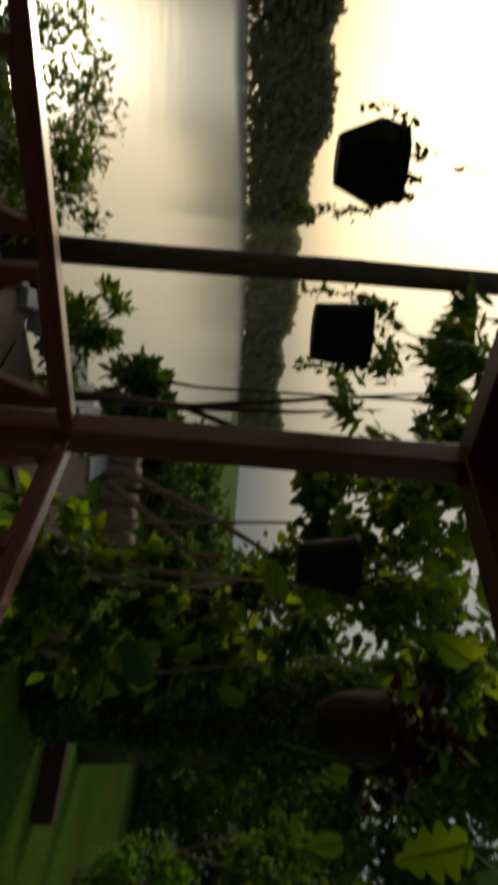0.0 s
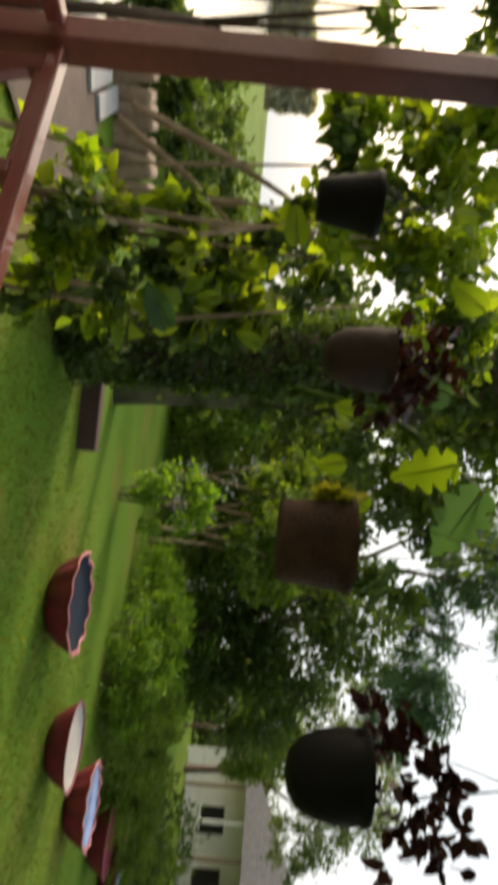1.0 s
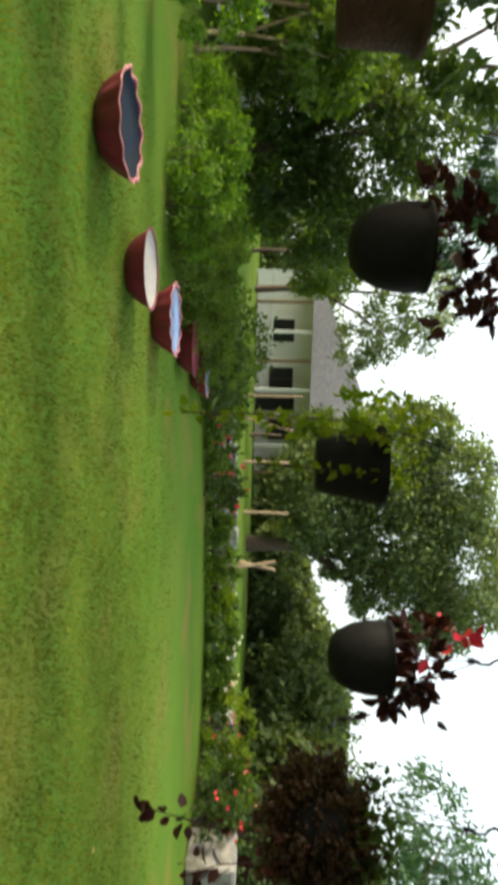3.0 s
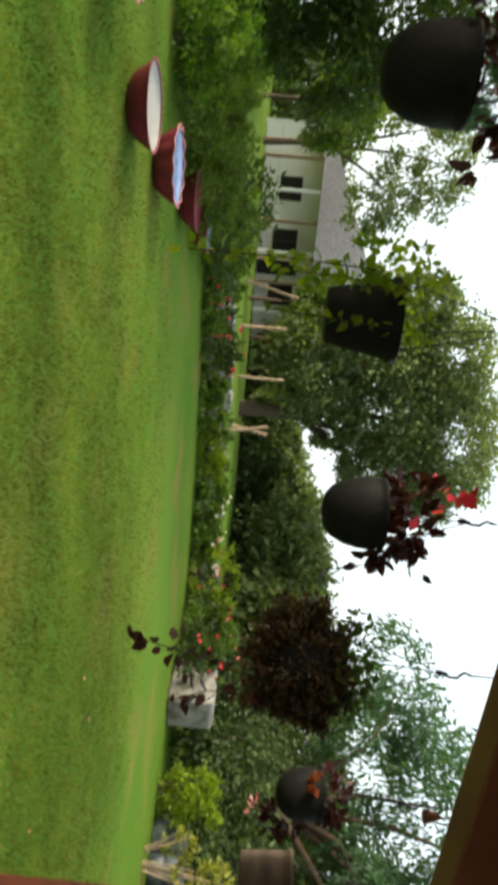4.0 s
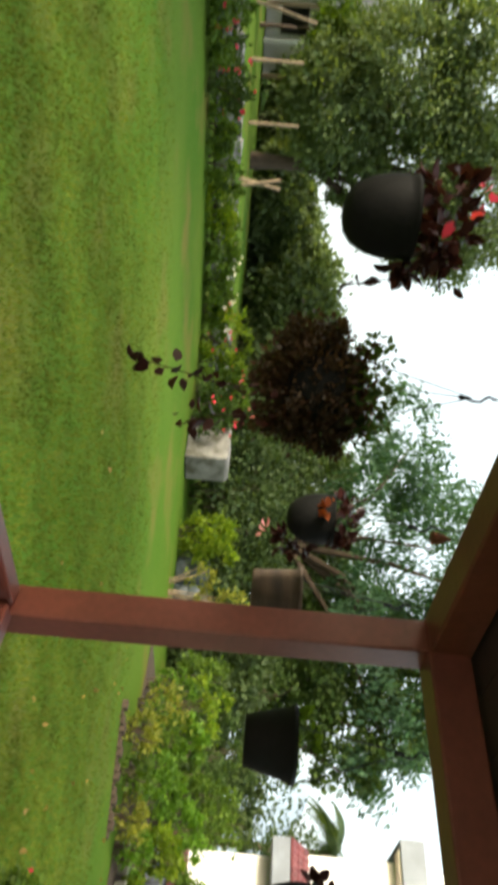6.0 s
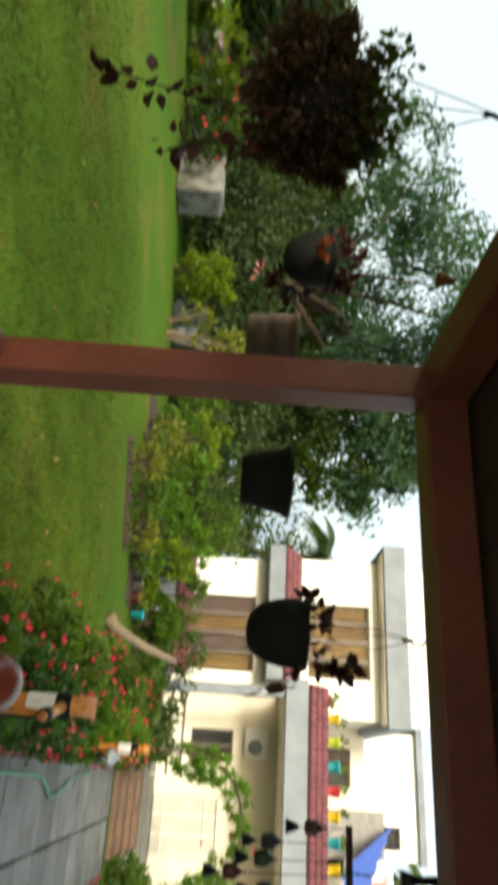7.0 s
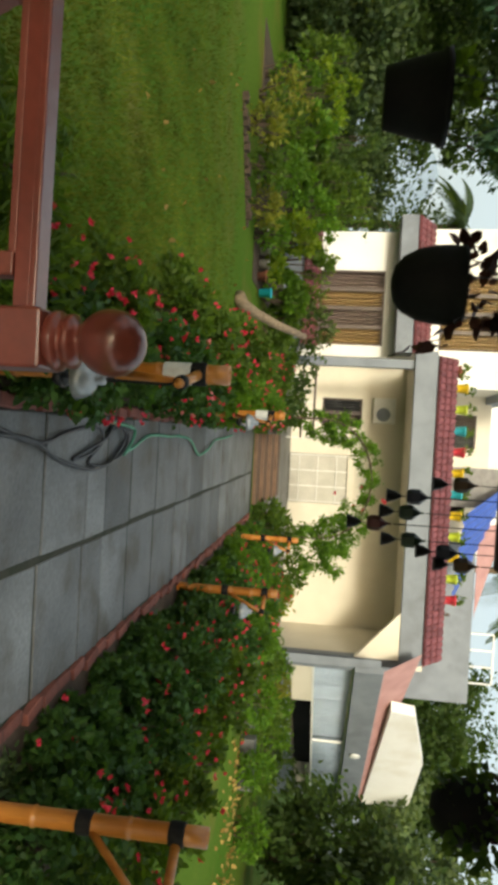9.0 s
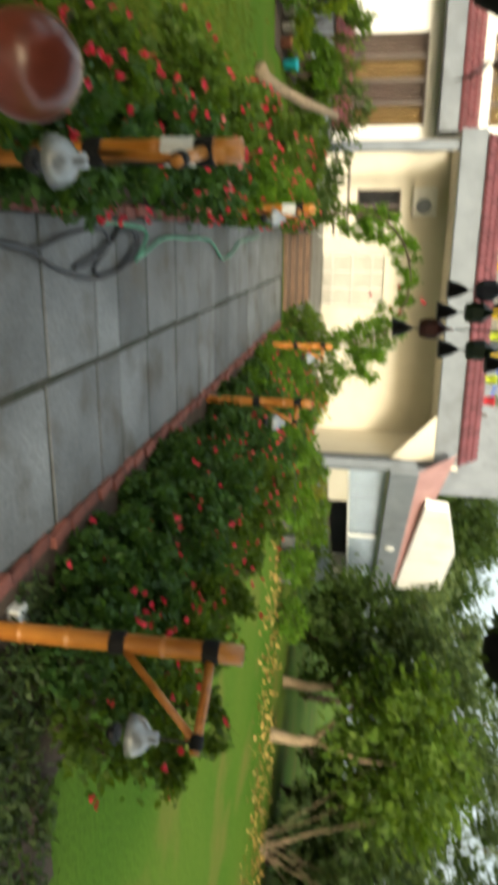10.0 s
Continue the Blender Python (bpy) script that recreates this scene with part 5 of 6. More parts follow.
# far hill, its blue-grey colour carries the haze of distance
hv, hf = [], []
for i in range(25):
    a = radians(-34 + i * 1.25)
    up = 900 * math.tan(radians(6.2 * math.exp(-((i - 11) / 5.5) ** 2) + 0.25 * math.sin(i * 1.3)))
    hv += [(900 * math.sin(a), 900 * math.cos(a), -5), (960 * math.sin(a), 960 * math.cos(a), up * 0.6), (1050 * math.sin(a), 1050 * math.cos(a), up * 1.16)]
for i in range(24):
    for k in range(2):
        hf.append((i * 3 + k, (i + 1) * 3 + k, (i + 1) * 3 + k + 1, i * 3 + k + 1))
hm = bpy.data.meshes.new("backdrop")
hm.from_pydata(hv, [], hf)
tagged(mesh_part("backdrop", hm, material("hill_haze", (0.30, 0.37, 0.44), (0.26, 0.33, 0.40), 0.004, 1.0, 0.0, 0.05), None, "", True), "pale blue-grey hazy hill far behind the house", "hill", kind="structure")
# whitewashed tank, bright bush, creeper on sticks, dark tanks
t = thing("water_tank", spot(-45.1, 17.2), "small whitewashed concrete water tank", "tank")
part("body", box(-0.56, 0.56, -0.4, 0.4, 0, 1.0, 0.05), material("whitewash", (0.22, 0.21, 0.19), (0.12, 0.112, 0.1), 3, 0.9, 0.5, 30, stain=((0.075, 0.07, 0.045), 3.0)), t)
part("lid", box(-0.5, 0.5, -0.36, 0.36, 1.002, 1.03, 0.01), STONE, t)
shrub("shrub", spot(-38.4, 17.0), "bright yellow-green bush at the lawn's edge", [(0, 0, 0.65, 0.65, 0.65, 0.55), (0.1, 0.1, 1.1, 0.5, 0.5, 0.4)], 2200, 0.10, L_BRIGHT, group="lawn shrubs")
shrub("climber_on_sticks", spot(-34.2, 16.0), "creeper with yellowish leaves on dry sticks", [(0.1, 0.1, 0.95, 0.35, 0.35, 0.35), (0.3, 0.2, 1.5, 0.45, 0.35, 0.3), (-0.2, -0.2, 0.7, 0.3, 0.3, 0.3)], 650, 0.1, L_YELLOW, category="climber", stems=14)
for h in (-35.5, -33.6):
    t = thing("barrel", spot(h, 17.4), "dark plastic barrel behind the creeper", "barrel", "barrels")
    part("body", lathe([(0.32, 0), (0.36, 0.03), (0.37, 0.3), (0.35, 0.33), (0.37, 0.36), (0.37, 0.62), (0.33, 0.78), (0.1, 0.8)], 24), material("blue_grey_plastic", (0.06, 0.075, 0.085), None, 5, 0.5, 0.1, 40) if h == -35.5 else bpy.data.materials["blue_grey_plastic"], t, smooth=True)

# shrub bed in front of the house
bed = thing("flower_bed", (0, 0, 0), "bare earth bed with a low stone edge", "flower bed", kind="structure")
part("soil", box(-6.9, -2.6, 11.9, 17.5, -0.02, 0.014), SOIL, bed)
bm = bmesh.new()
for i in range(7, 24):
    xx = -4.75 + (i - 7) * 0.09
    yy = 10.0 + (i - 7) * 0.058
    vs = add_box(bm, xx, xx + 0.125, yy - 0.06, yy + 0.06, 0, 0.06 + 0.03 * math.sin(i * 2.1))
tagged(part("edging", bm, BARK, bed), kind="stuff")
for x, y, z, r, m, lb in ((-6.3, 13.4, 1.5, 0.7, L_BRIGHT, "tall bright green shrub"), (-5.5, 13.0, 1.1, 0.5, L_FRESH, "loose green shrub"), (-4.9, 13.6, 1.7, 0.6, L_MID, "tall green shrub"), (-4.5, 12.4, 0.9, 0.45, L_FRESH, "bright green shrub"), (-4.0, 13.2, 1.35, 0.55, L_FRESH, "loose green shrub"), (-3.4, 12.6, 1.0, 0.4, L_BRIGHT, "bright green shrub"), (-3.3, 13.6, 1.3, 0.5, L_MID, "tall green shrub"), (-7.2, 14.0, 1.5, 0.7, L_MID, "tall green shrub"), (-6.0, 14.6, 2.0, 0.8, L_DARK, "tall dark shrub"), (-2.6, 13.3, 0.8, 0.4, L_FRESH, "bright green shrub"), (-2.2, 13.8, 0.75, 0.4, L_MID, "low green shrub"), (-1.6, 13.4, 0.6, 0.35, L_MID, "low green shrub"), (-5.0, 15.4, 2.1, 0.8, L_MID, "tall green shrub")):
    shrub("shrub", (x, y, 0), lb + " in the bed by the house", [(0, 0, z * 0.5, r, r, z * 0.45), (0.1, -0.1, z * 0.85, r * 0.7, r * 0.7, z * 0.22), (-0.15, 0.1, z * 0.7, r * 0.8, r * 0.8, z * 0.25)], 1050, 0.10, m, group="shrubs by the house", stems=8)
for x, y, z, m in ((-4.55, 10.5, 0.55, L_YELLOW), (-4.1, 10.8, 0.5, L_MID), (-3.6, 11.2, 0.5, L_YELLOW), (-4.95, 11.1, 0.75, L_MID), (-5.5, 11.6, 0.8, L_YELLOW), (-4.3, 11.6, 0.8, L_FRESH), (-3.4, 11.9, 0.55, L_FRESH), (-6.1, 12.1, 0.9, L_FRESH)):
    shrub("shrub", (x, y, 0), "thin straggly plant at the front of the bed", [(0, 0, z * 0.55, 0.32, 0.32, z * 0.4), (0.1, 0.05, z * 0.85, 0.2, 0.2, z * 0.2)], 420, 0.08, m, group="plants at the bed's front", stems=7)
t = thing("driftwood", (-1.92, 10.25, 0), "pale weathered branch leaning up from the lawn", "log")
part("branch", tube([(-0.08, -0.05, 0.05), (0.02, 0.1, 0.1), (0.1, 0.35, 0.26), (0.2, 0.75, 0.55), (0.3, 1.2, 0.95)], [0.10, 0.09, 0.075, 0.065, 0.05], 9), PALEBARK, t, smooth=True)
t = thing("bucket", (-2.52, 12.6, 0.05), "small turquoise bucket among the plants", "bucket")
part("body", lathe([(0.07, 0), (0.085, 0.2), (0.095, 0.2), (0.09, 0.22), (0.07, 0.18)], 16), material("turquoise", (0.02, 0.42, 0.55), None, 6, 0.4, 0.05), t, smooth=True)
for x, y, z in ((-3.05, 12.7, 0.2), (-2.8, 12.55, 0.18), (-3.3, 12.75, 0.2), (-3.7, 12.6, 0.17)):
    t = thing("flower_pot", (x, y, 0), "small whitish flower pot at the bed's edge", "flower pot", "pots by the bed")
    part("pot", lathe([(0.07, 0), (0.1, z * 0.9), (0.12, z * 0.9), (0.12, z), (0.09, z)], 14), WHITEPAINT if x != -2.8 else CLAY, t, smooth=True)
    foliage("leaves", [(0, 0, z + 0.12, 0.13, 0.13, 0.12)], 70, 0.1, L_BRIGHT, t)


def palm(at, h, label, lean=(0, 0), n=13, L=2.4):
    t = thing("palm_tree", at, label, "palm tree", "palms")
    part("trunk", tube([(0, 0, -0.2), (lean[0] * 0.4, lean[1] * 0.4, h * 0.5), (lean[0], lean[1], h)], [0.2, 0.15, 0.13], 10), PALEBARK, t, smooth=True)
    for i in range(n):
        a = 2 * math.pi * i / n + 0.3
        up = 0.5 + 0.5 * math.sin(i * 2.3)
        bm = bmesh.new()
        pts = []
        for k in range(9):
            s = k / 8
            pts.append(Vector((lean[0] + math.cos(a) * L * s * (1 - 0.15 * s), lean[1] + math.sin(a) * L * s * (1 - 0.15 * s), h + L * (0.5 * up + 0.15) * s - L * 0.75 * s * s)))
        add_tube(bm, pts, [0.03 * (1 - 0.8 * k / 8) for k in range(9)], 4)
        d = Vector((-math.sin(a), math.cos(a), 0))
        for k in range(1, 33):
            s = k / 33
            f = s * 8
            p = pts[int(f)].lerp(pts[min(8, int(f) + 1)], f - int(f))
            for sg in (-1, 1):
                w = 0.55 * math.sin(math.pi * (0.12 + 0.85 * s)) * L / 2.4
                q = p + d * sg * w + Vector((math.cos(a), math.sin(a), 0)) * w * 0.5 - Vector((0, 0, w * 0.7))
                e = (q - p).cross(Vector((0, 0, 1))).normalized() * 0.025
                v = [bm.verts.new(c) for c in (p - e, p.lerp(q, 0.5) - e * 1.3, q, p.lerp(q, 0.5) + e * 1.3, p + e)]
                bm.faces.new(v)
        part("frond", bm, L_FARHAZE, t)
    return t


palm(spot(-16.9, 29), 5.7, "palm tree behind the house", (0.2, 0), 16, 2.2)
palm(spot(-12.6, 31), 8.3, "tall palm tree behind the house", (0.2, 0), 11, 1.6)
palm(spot(9.3, 30), 9.3, "palm tree behind the terrace", (0, 0), 20, 3.4)
for h, d, r, z in ((20.2, 32, 2.6, 6.2), (24, 30, 2.6, 5.0), (21.5, 28, 1.8, 3.3)):
    tree("tree", spot(h, d), "leafy tree behind the low wing", [(0, 0, z), (1, 0, z), (-1, 0, z + 0.5)], [(0, 0, z, r, r, r * 0.8), (r * 0.6, 0, z - 0.6, r * 0.7, r * 0.7, r * 0.6), (-r * 0.6, 0, z + 0.4, r * 0.6, r * 0.6, r * 0.6)], 0.15, 7000, 0.23, L_DARK, group="trees beyond the garden")
# trees along the right edge
for h, d, z, r, m in ((30, 19, 2.0, 1.6, L_DARK), (33.5, 21, 2.6, 2.0, L_DEEP), (37, 19, 2.2, 1.7, L_MID), (41, 20, 2.4, 1.9, L_DEEP), (45, 18, 2.0, 1.7, L_DEEP), (49, 18, 2.2, 1.9, L_DEEP), (54, 17, 2.2, 1.9, L_DEEP), (35, 27, 5.4, 2.5, L_DEEP), (43, 27, 5.8, 2.6, L_DEEP), (29, 27, 5.0, 2.2, L_FARHAZE), (50, 26, 5.4, 2.6, L_DEEP), (39, 30, 6.6, 2.5, L_FARHAZE)):
    bare = h in (33.5, 37)
    crown = [(0, 0, z, r, r, r * 0.8), (r * 0.6, 0.3, z * 1.25, r * 0.7, r * 0.7, r * 0.55), (-r * 0.5, -0.4, z * (1.1 if bare else 0.7), r * 0.7, r * 0.7, r * (0.4 if bare else 0.6))]
    if bare:
        crown = [(x, y, c + 0.5, rx, ry, rz) for x, y, c, rx, ry, rz in crown]
    else:
        crown.append((0.2, 0, z * 0.45, r * 0.8, r * 0.8, r * 0.4))
    tree("tree", spot(h, d - (2.6 if bare else 0)), "pale-stemmed tree at the shaded edge of the lawn" if bare else "dark tree at the shaded edge of the lawn", [(0.6, 0.2, z), (-0.6, 0.3, z * 0.9), (0, -0.4, z * 1.2)], crown, 0.13, 6000 if d < 23 else 2600, 0.17 if d < 23 else 0.26, m, PALEBARK if bare else BARK, group="trees at the lawn edge")
t = thing("bamboo_clump", spot(44, 16.5), "clump of thin pale canes under the trees", "bamboo")
for i in range(14):
    q = Vector((rng.normal() * 0.9, rng.normal() * 0.9, 2.2))
    part("cane", tube([(rng.normal() * 0.12, rng.normal() * 0.12, -0.05), q * 0.45, q], [0.010, 0.008, 0.004], 5), PALEBARK, t)
foliage("leaves", [(0, 0, 2.0, 1.0, 1.0, 0.6)], 700, 0.2, L_DARK, t, 0.2, 0.5)
# fallen leaves
n = 900
u = rng.uniform(0, 1, n)
lp = np.stack([4.8 + 10.5 * u + rng.normal(0, 0.6, n), 14.2 - 5.8 * u + rng.normal(0, 1.0, n), np.full(n, 0.03)], 1)
me = leaf_mesh("fallen_leaves", lp, 0.09, 0.7, 0.0)
tagged(mesh_part("fallen_leaves", me, L_DRY), "dry yellow-brown fallen leaves on the grass", "leaves", kind="stuff")
n = 26
lp = np.stack([rng.uniform(-5.5, -1.5, n), rng.uniform(5, 11, n), np.full(n, 0.03)], 1)
tagged(mesh_part("fallen_leaves", leaf_mesh("fallen_leaves", lp, 0.06, 0.8, 0.0), L_DRY), "few dry leaves scattered on the lawn", "leaves", kind="stuff")
# grey blocks and low plants in front of the right wing
for i in range(6):
    t = thing("concrete_block", (3.6 + i * 0.62, 13.9, 0), "grey concrete edging block in front of the wing", "block", "edging blocks")
    # darker slab colour puts the blocks in shade
    part("body", box(-0.2, 0.2, -0.12, 0.12, 0, 0.30, 0.015), SLAB, t)
for i in range(8):
    shrub("shrub", (3.2 + i * 0.62, 14.5 - 1.0 * (i % 2), 0), "low green plant in front of the wing", [(0, 0, 0.36, 0.42, 0.35, 0.34)], 700, 0.09, L_FRESH if i % 2 else L_MID, group="plants by the wing")

for x, y, z, m in ((4.75, 14.95, 0.85, L_FRESH), (5.25, 15.3, 0.8, L_YELLOW), (5.8, 15.8, 0.85, L_FRESH), (6.5, 16.5, 0.8, L_MID), (7.2, 17.3, 0.8, L_FRESH), (8.0, 18.1, 0.85, L_MID)):
    shrub("shrub", (x, y, 0), "leafy yellowish plant against the low wing", [(0, 0, z * 0.5, 0.36, 0.3, z * 0.45), (0.1, 0, z * 0.8, 0.25, 0.22, z * 0.25)], 620, 0.09, m, group="plants by the wing")

# ---- beds along the path ----
side_bed = thing("flower_bed", (0, 0, 0), "dark earth bed beside the pavilion and path", "flower bed", kind="structure")
part("soil", box(1.475, 3.3, 2.0, 3.5, -0.02, 0.03), SOIL, side_bed)
part("soil", box(1.475, 2.75, 3.5, 13.0, -0.02, 0.03), SOIL, side_bed)
part("soil", box(-0.86, -0.21, 1.8, 12.6, -0.02, 0.012), SOIL, side_bed)
# low plants in the darkened leaf green for the pavilion's shade
for x, y in ((1.85, 2.3), (1.85, 2.75), (1.8, 3.45), (2.0, 3.5), (2.1, 2.5), (2.5, 2.7), (2.9, 2.6), (2.3, 3.1), (2.75, 3.2), (3.2, 3.0), (2.0, 2.9), (3.1, 2.3)):
    shrub("ground_plant", (x, y, 0), "low dark green ground plant beside the pavilion", [(0, 0, 0.06, 0.30, 0.30, 0.06)], 700, 0.05, L_DEEP, group="ground plants", width=0.4, category="plant")


def rose(x, y, z, r, m, fl, count):
    return shrub("flowering_shrub", (x, y, 0), "leafy shrub with small red flowers beside the path", [(0, 0, z * 0.45, r, r, z * 0.42), (0.08, 0.05, z * 0.78, r * 0.75, r * 0.75, z * 0.25)], 2300, 0.052, m, (fl, count, 0.026), group="flowering shrubs along the path", width=0.6)


ya = 3.75
i = 0
while ya < 12.8:
    for xo, zz in ((1.70, 0.34), (1.96, 0.62), (2.42, 0.82)):
        rose(xo + rng.normal() * 0.05, ya + rng.normal() * 0.08, zz * rng.uniform(0.85, 1.1), 0.36 if zz > 0.5 else 0.2, (L_ROSE, L_ROSE, L_MID)[i % 3] if ya < 8 else (L_ROSE, L_FRESH)[i % 2], PETAL, 16 if zz > 0.5 else 3)
        i += 1
    ya += 0.58
yb = 3.5
while yb < 12.3:
    for xo, zz in ((-0.52, 0.62), (-0.95, 0.70)) if yb > 4.7 else ((-0.52, 0.58), (-0.8, 0.4)):
        rose(xo + rng.normal() * 0.05, yb + rng.normal() * 0.08, zz * rng.uniform(0.8, 1.15) * (0.8 if yb < 3.4 else 1.0), 0.33, (L_ROSE, L_MID)[i % 2] if yb < 7 else (L_FRESH, L_MID)[i % 2], PETAL if i % 9 else PETALPINK, 22)
        i += 1
    yb += 0.60
for x, y in ((-0.55, 2.05), (-0.95, 2.15), (-1.4, 2.2), (-1.7, 1.9), (-0.85, 2.6), (-0.5, 2.5), (-0.6, 3.0), (-1.1, 2.9)):
    shrub("fern", (x, y, 0), "soft green fern against the pavilion railing", [(0, 0, 0.25, 0.32, 0.28, 0.24)], 1800, 0.06, L_MID, group="ferns by the railing", width=0.25, category="fern")


LAMPSHADE = material("lamp_shade", (0.34, 0.36, 0.37), (0.27, 0.29, 0.30), 6, 0.25, 0.05, 40, metal=0.3, coat=0.3)


def bamboo_lamp(x, y, h, arm, label, bands=False, drop=0.0):
    """A bamboo post with nodes, a short arm and brace, lashings, and a hanging glass lantern."""
    t = thing("garden_lamp", (x, y, 0), label, "garden lamp", "bamboo lamps")
    prof = []
    z = -0.05
    while z < h - 0.02:
        prof += [(0.043, z), (0.042, z + 0.015), (0.042, z + 0.19), (0.0475, z + 0.205)]
        z += 0.21
    prof = [p for p in prof if p[1] < h - 0.01] + [(0.043, h), (0.034, h), (0.033, h - 0.05)]
    part("post", lathe(prof, 18), BAMBOO, t, smooth=True)
    a = Vector((arm[0], arm[1], 0))
    d = a.normalized()
    zt = h - 0.13
    part("arm", tube([d * 0.03 + Vector((0, 0, zt)), a * 0.5 + Vector((0, 0, zt + 0.003)), a * 1.12 + Vector((0, 0, zt))], [0.022, 0.021, 0.02], 10), BAMBOO, t, smooth=True)
    part("brace", tube([d * 0.035 + Vector((0, 0, zt - 0.36)), a * 0.95 + Vector((0, 0, zt - 0.02))], [0.017, 0.016], 9), BAMBOO, t, smooth=True)
    for zz in (zt, zt - 0.40):
        part("lashing", lathe([(0.043, -0.035), (0.050, -0.03), (0.052, 0), (0.050, 0.03), (0.043, 0.035)], 16), BLACKPOT, t, "black lashing").location = (0, 0, zz)
    part("lashing", lathe([(0.02, -0.03), (0.028, -0.02), (0.028, 0.02), (0.02, 0.03)], 12), BLACKPOT, t, "black lashing").matrix_local = Matrix.Translation(a + Vector((0, 0, zt))) @ d.to_track_quat("Z", "Y").to_matrix().to_4x4()
    if bands:
        part("band", lathe([(0.043, 0), (0.048, 0), (0.048, 0.13), (0.043, 0.13)], 16), WHITEPAINT, t, "white band").location = (0, 0, h - 0.28)
    lz = zt - 0.10 - drop
    part("hook", tube([a + Vector((0, 0, zt)), a + Vector((0.01, 0.01, zt - 0.06)), a + Vector((0, 0, lz - 0.03))], 0.006, 6), CHAIN, t)
    lan = part("lantern", lathe([(0.014, 0.01), (0.03, 0.005), (0.032, -0.03), (0.05, -0.042), (0.078, -0.065), (0.097, -0.10), (0.106, -0.135), (0.101, -0.135), (0.07, -0.08), (0.03, -0.05)], 24, None, (True, False)), LAMPSHADE, t, "grey metal lantern shade", True)
    lan.location = a + Vector((0, 0, lz))
    lan.scale = (0.8, 0.8, 0.8)
    part("globe", lathe([(0.025, -0.05), (0.05, -0.09), (0.055, -0.13), (0.045, -0.19), (0.02, -0.21)], 16), GLASS, lan, "clear glass globe", True)
    part("cage", lathe([(0.05, -0.205), (0.055, -0.205), (0.03, -0.25), (0.01, -0.26), (0.008, -0.25)], 12), CHAIN, lan, smooth=True)
    for k in range(4):
        c, s = math.cos(k * math.pi / 2), math.sin(k * math.pi / 2)
        part("cage_wire", tube([(0.07 * c, 0.07 * s, -0.10), (0.066 * c, 0.066 * s, -0.16), (0.05 * c, 0.05 * s, -0.21)], 0.003, 4), CHAIN, lan)
    return t


bamboo_lamp(1.61, 3.2, 1.12, (0.22, -0.28), "orange bamboo lamp post with a hanging glass lantern beside the path", False, 0.055)
bamboo_lamp(1.52, 7.3, 1.05, (0.14, -0.22), "orange bamboo lamp post with a small lantern among red flowers")
bamboo_lamp(1.52, 10.9, 1.05, (0.14, -0.22), "orange bamboo lamp post near the porch steps")
bamboo_lamp(-0.315, 3.28, 1.095, (0.06, -0.34), "orange bamboo lamp post with white bands behind the newel", True, 0.2)
bamboo_lamp(-0.25, 7.2, 1.03, (0.08, -0.24), "orange bamboo lamp post with white bands by the path", True)
t = thing("lamp_footing", (1.62, 3.30, 0), "small white concrete lamp footing", "footing")
part("body", box(-0.045, 0.045, 0.0, 0.09, -0.02, 0.09, 0.01), WHITEPAINT, t)


def hose(name, pts, r, mat, label):
    t = thing(name, (0, 0, 0), label, "hose")
    part("tube", tube(pts, r, 8), mat, t, smooth=True)


def smooth_line(pts, n=8):
    """A rounded line through the points."""
    v = [Vector((*p, 0.043)) for p in pts]
    v = [v[0]] + v + [v[-1]]
    out = []
    for i in range(1, len(v) - 2):
        for k in range(n):
            t = k / n
            out.append(0.5 * (2 * v[i] + (v[i + 1] - v[i - 1]) * t + (2 * v[i - 1] - 5 * v[i] + 4 * v[i + 1] - v[i + 2]) * t * t + (3 * v[i] - v[i - 1] - 3 * v[i + 1] + v[i + 2]) * t ** 3))
    for i, p in enumerate(out):
        p.z += 0.012 + 0.012 * math.sin(i * 0.37)
    return out + [v[-2]]


hose("garden_hose", smooth_line([(-0.08, 2.1), (-0.03, 2.8), (0.0, 3.54), (0.06, 3.81), (0.14, 4.1), (0.20, 4.54), (0.14, 5.12), (-0.02, 5.24), (-0.07, 4.99), (0.02, 4.72), (0.13, 4.25), (0.10, 4.5), (-0.02, 4.86), (-0.06, 5.1), (0.04, 5.2), (0.17, 4.9), (0.17, 4.5), (0.05, 4.7), (-0.06, 4.6), (-0.02, 4.1), (0.03, 3.7), (-0.06, 3.2), (-0.08, 2.5)]), 0.011, BLACKHOSE, "black garden hose coiled on the stone path")
hose("garden_hose", smooth_line([(-0.10, 4.6), (-0.09, 5.0), (-0.05, 5.45), (0.12, 5.2), (0.10, 5.35), (0.03, 5.6), (-0.01, 6.0), (0.0, 6.5), (0.0, 7.0), (0.04, 7.4), (0.20, 7.95), (0.17, 8.3), (0.06, 8.9), (0.02, 9.6), (-0.02, 10.4)]), 0.012, HOSE, "pale green garden hose along the path")

# vine arch over the steps, plants by the steps
arch = thing("garden_arch", (0.75, 14.1, 0), "garden arch overgrown with green creeper", "arch")
for dy in (-0.25, 0.25):
    pts = [(-1.15, dy, 0), (-1.15, dy, 1.3)] + [(-1.15 * math.cos(math.pi * k / 10), dy, 1.3 + 0.95 * math.sin(math.pi * k / 10)) for k in range(1, 10)] + [(1.15, dy, 1.3), (1.15, dy, 0)]
    part("hoop", tube(pts, 0.015, 8), BARK, arch)
for k in range(6):
    a = math.pi * k / 5
    part("rung", bar((-1.15 * math.cos(a), -0.25, 1.3 + 0.95 * math.sin(a)), (-1.15 * math.cos(a), 0.25, 1.3 + 0.95 * math.sin(a)), 0.03, 0.03), PALEBARK, arch)
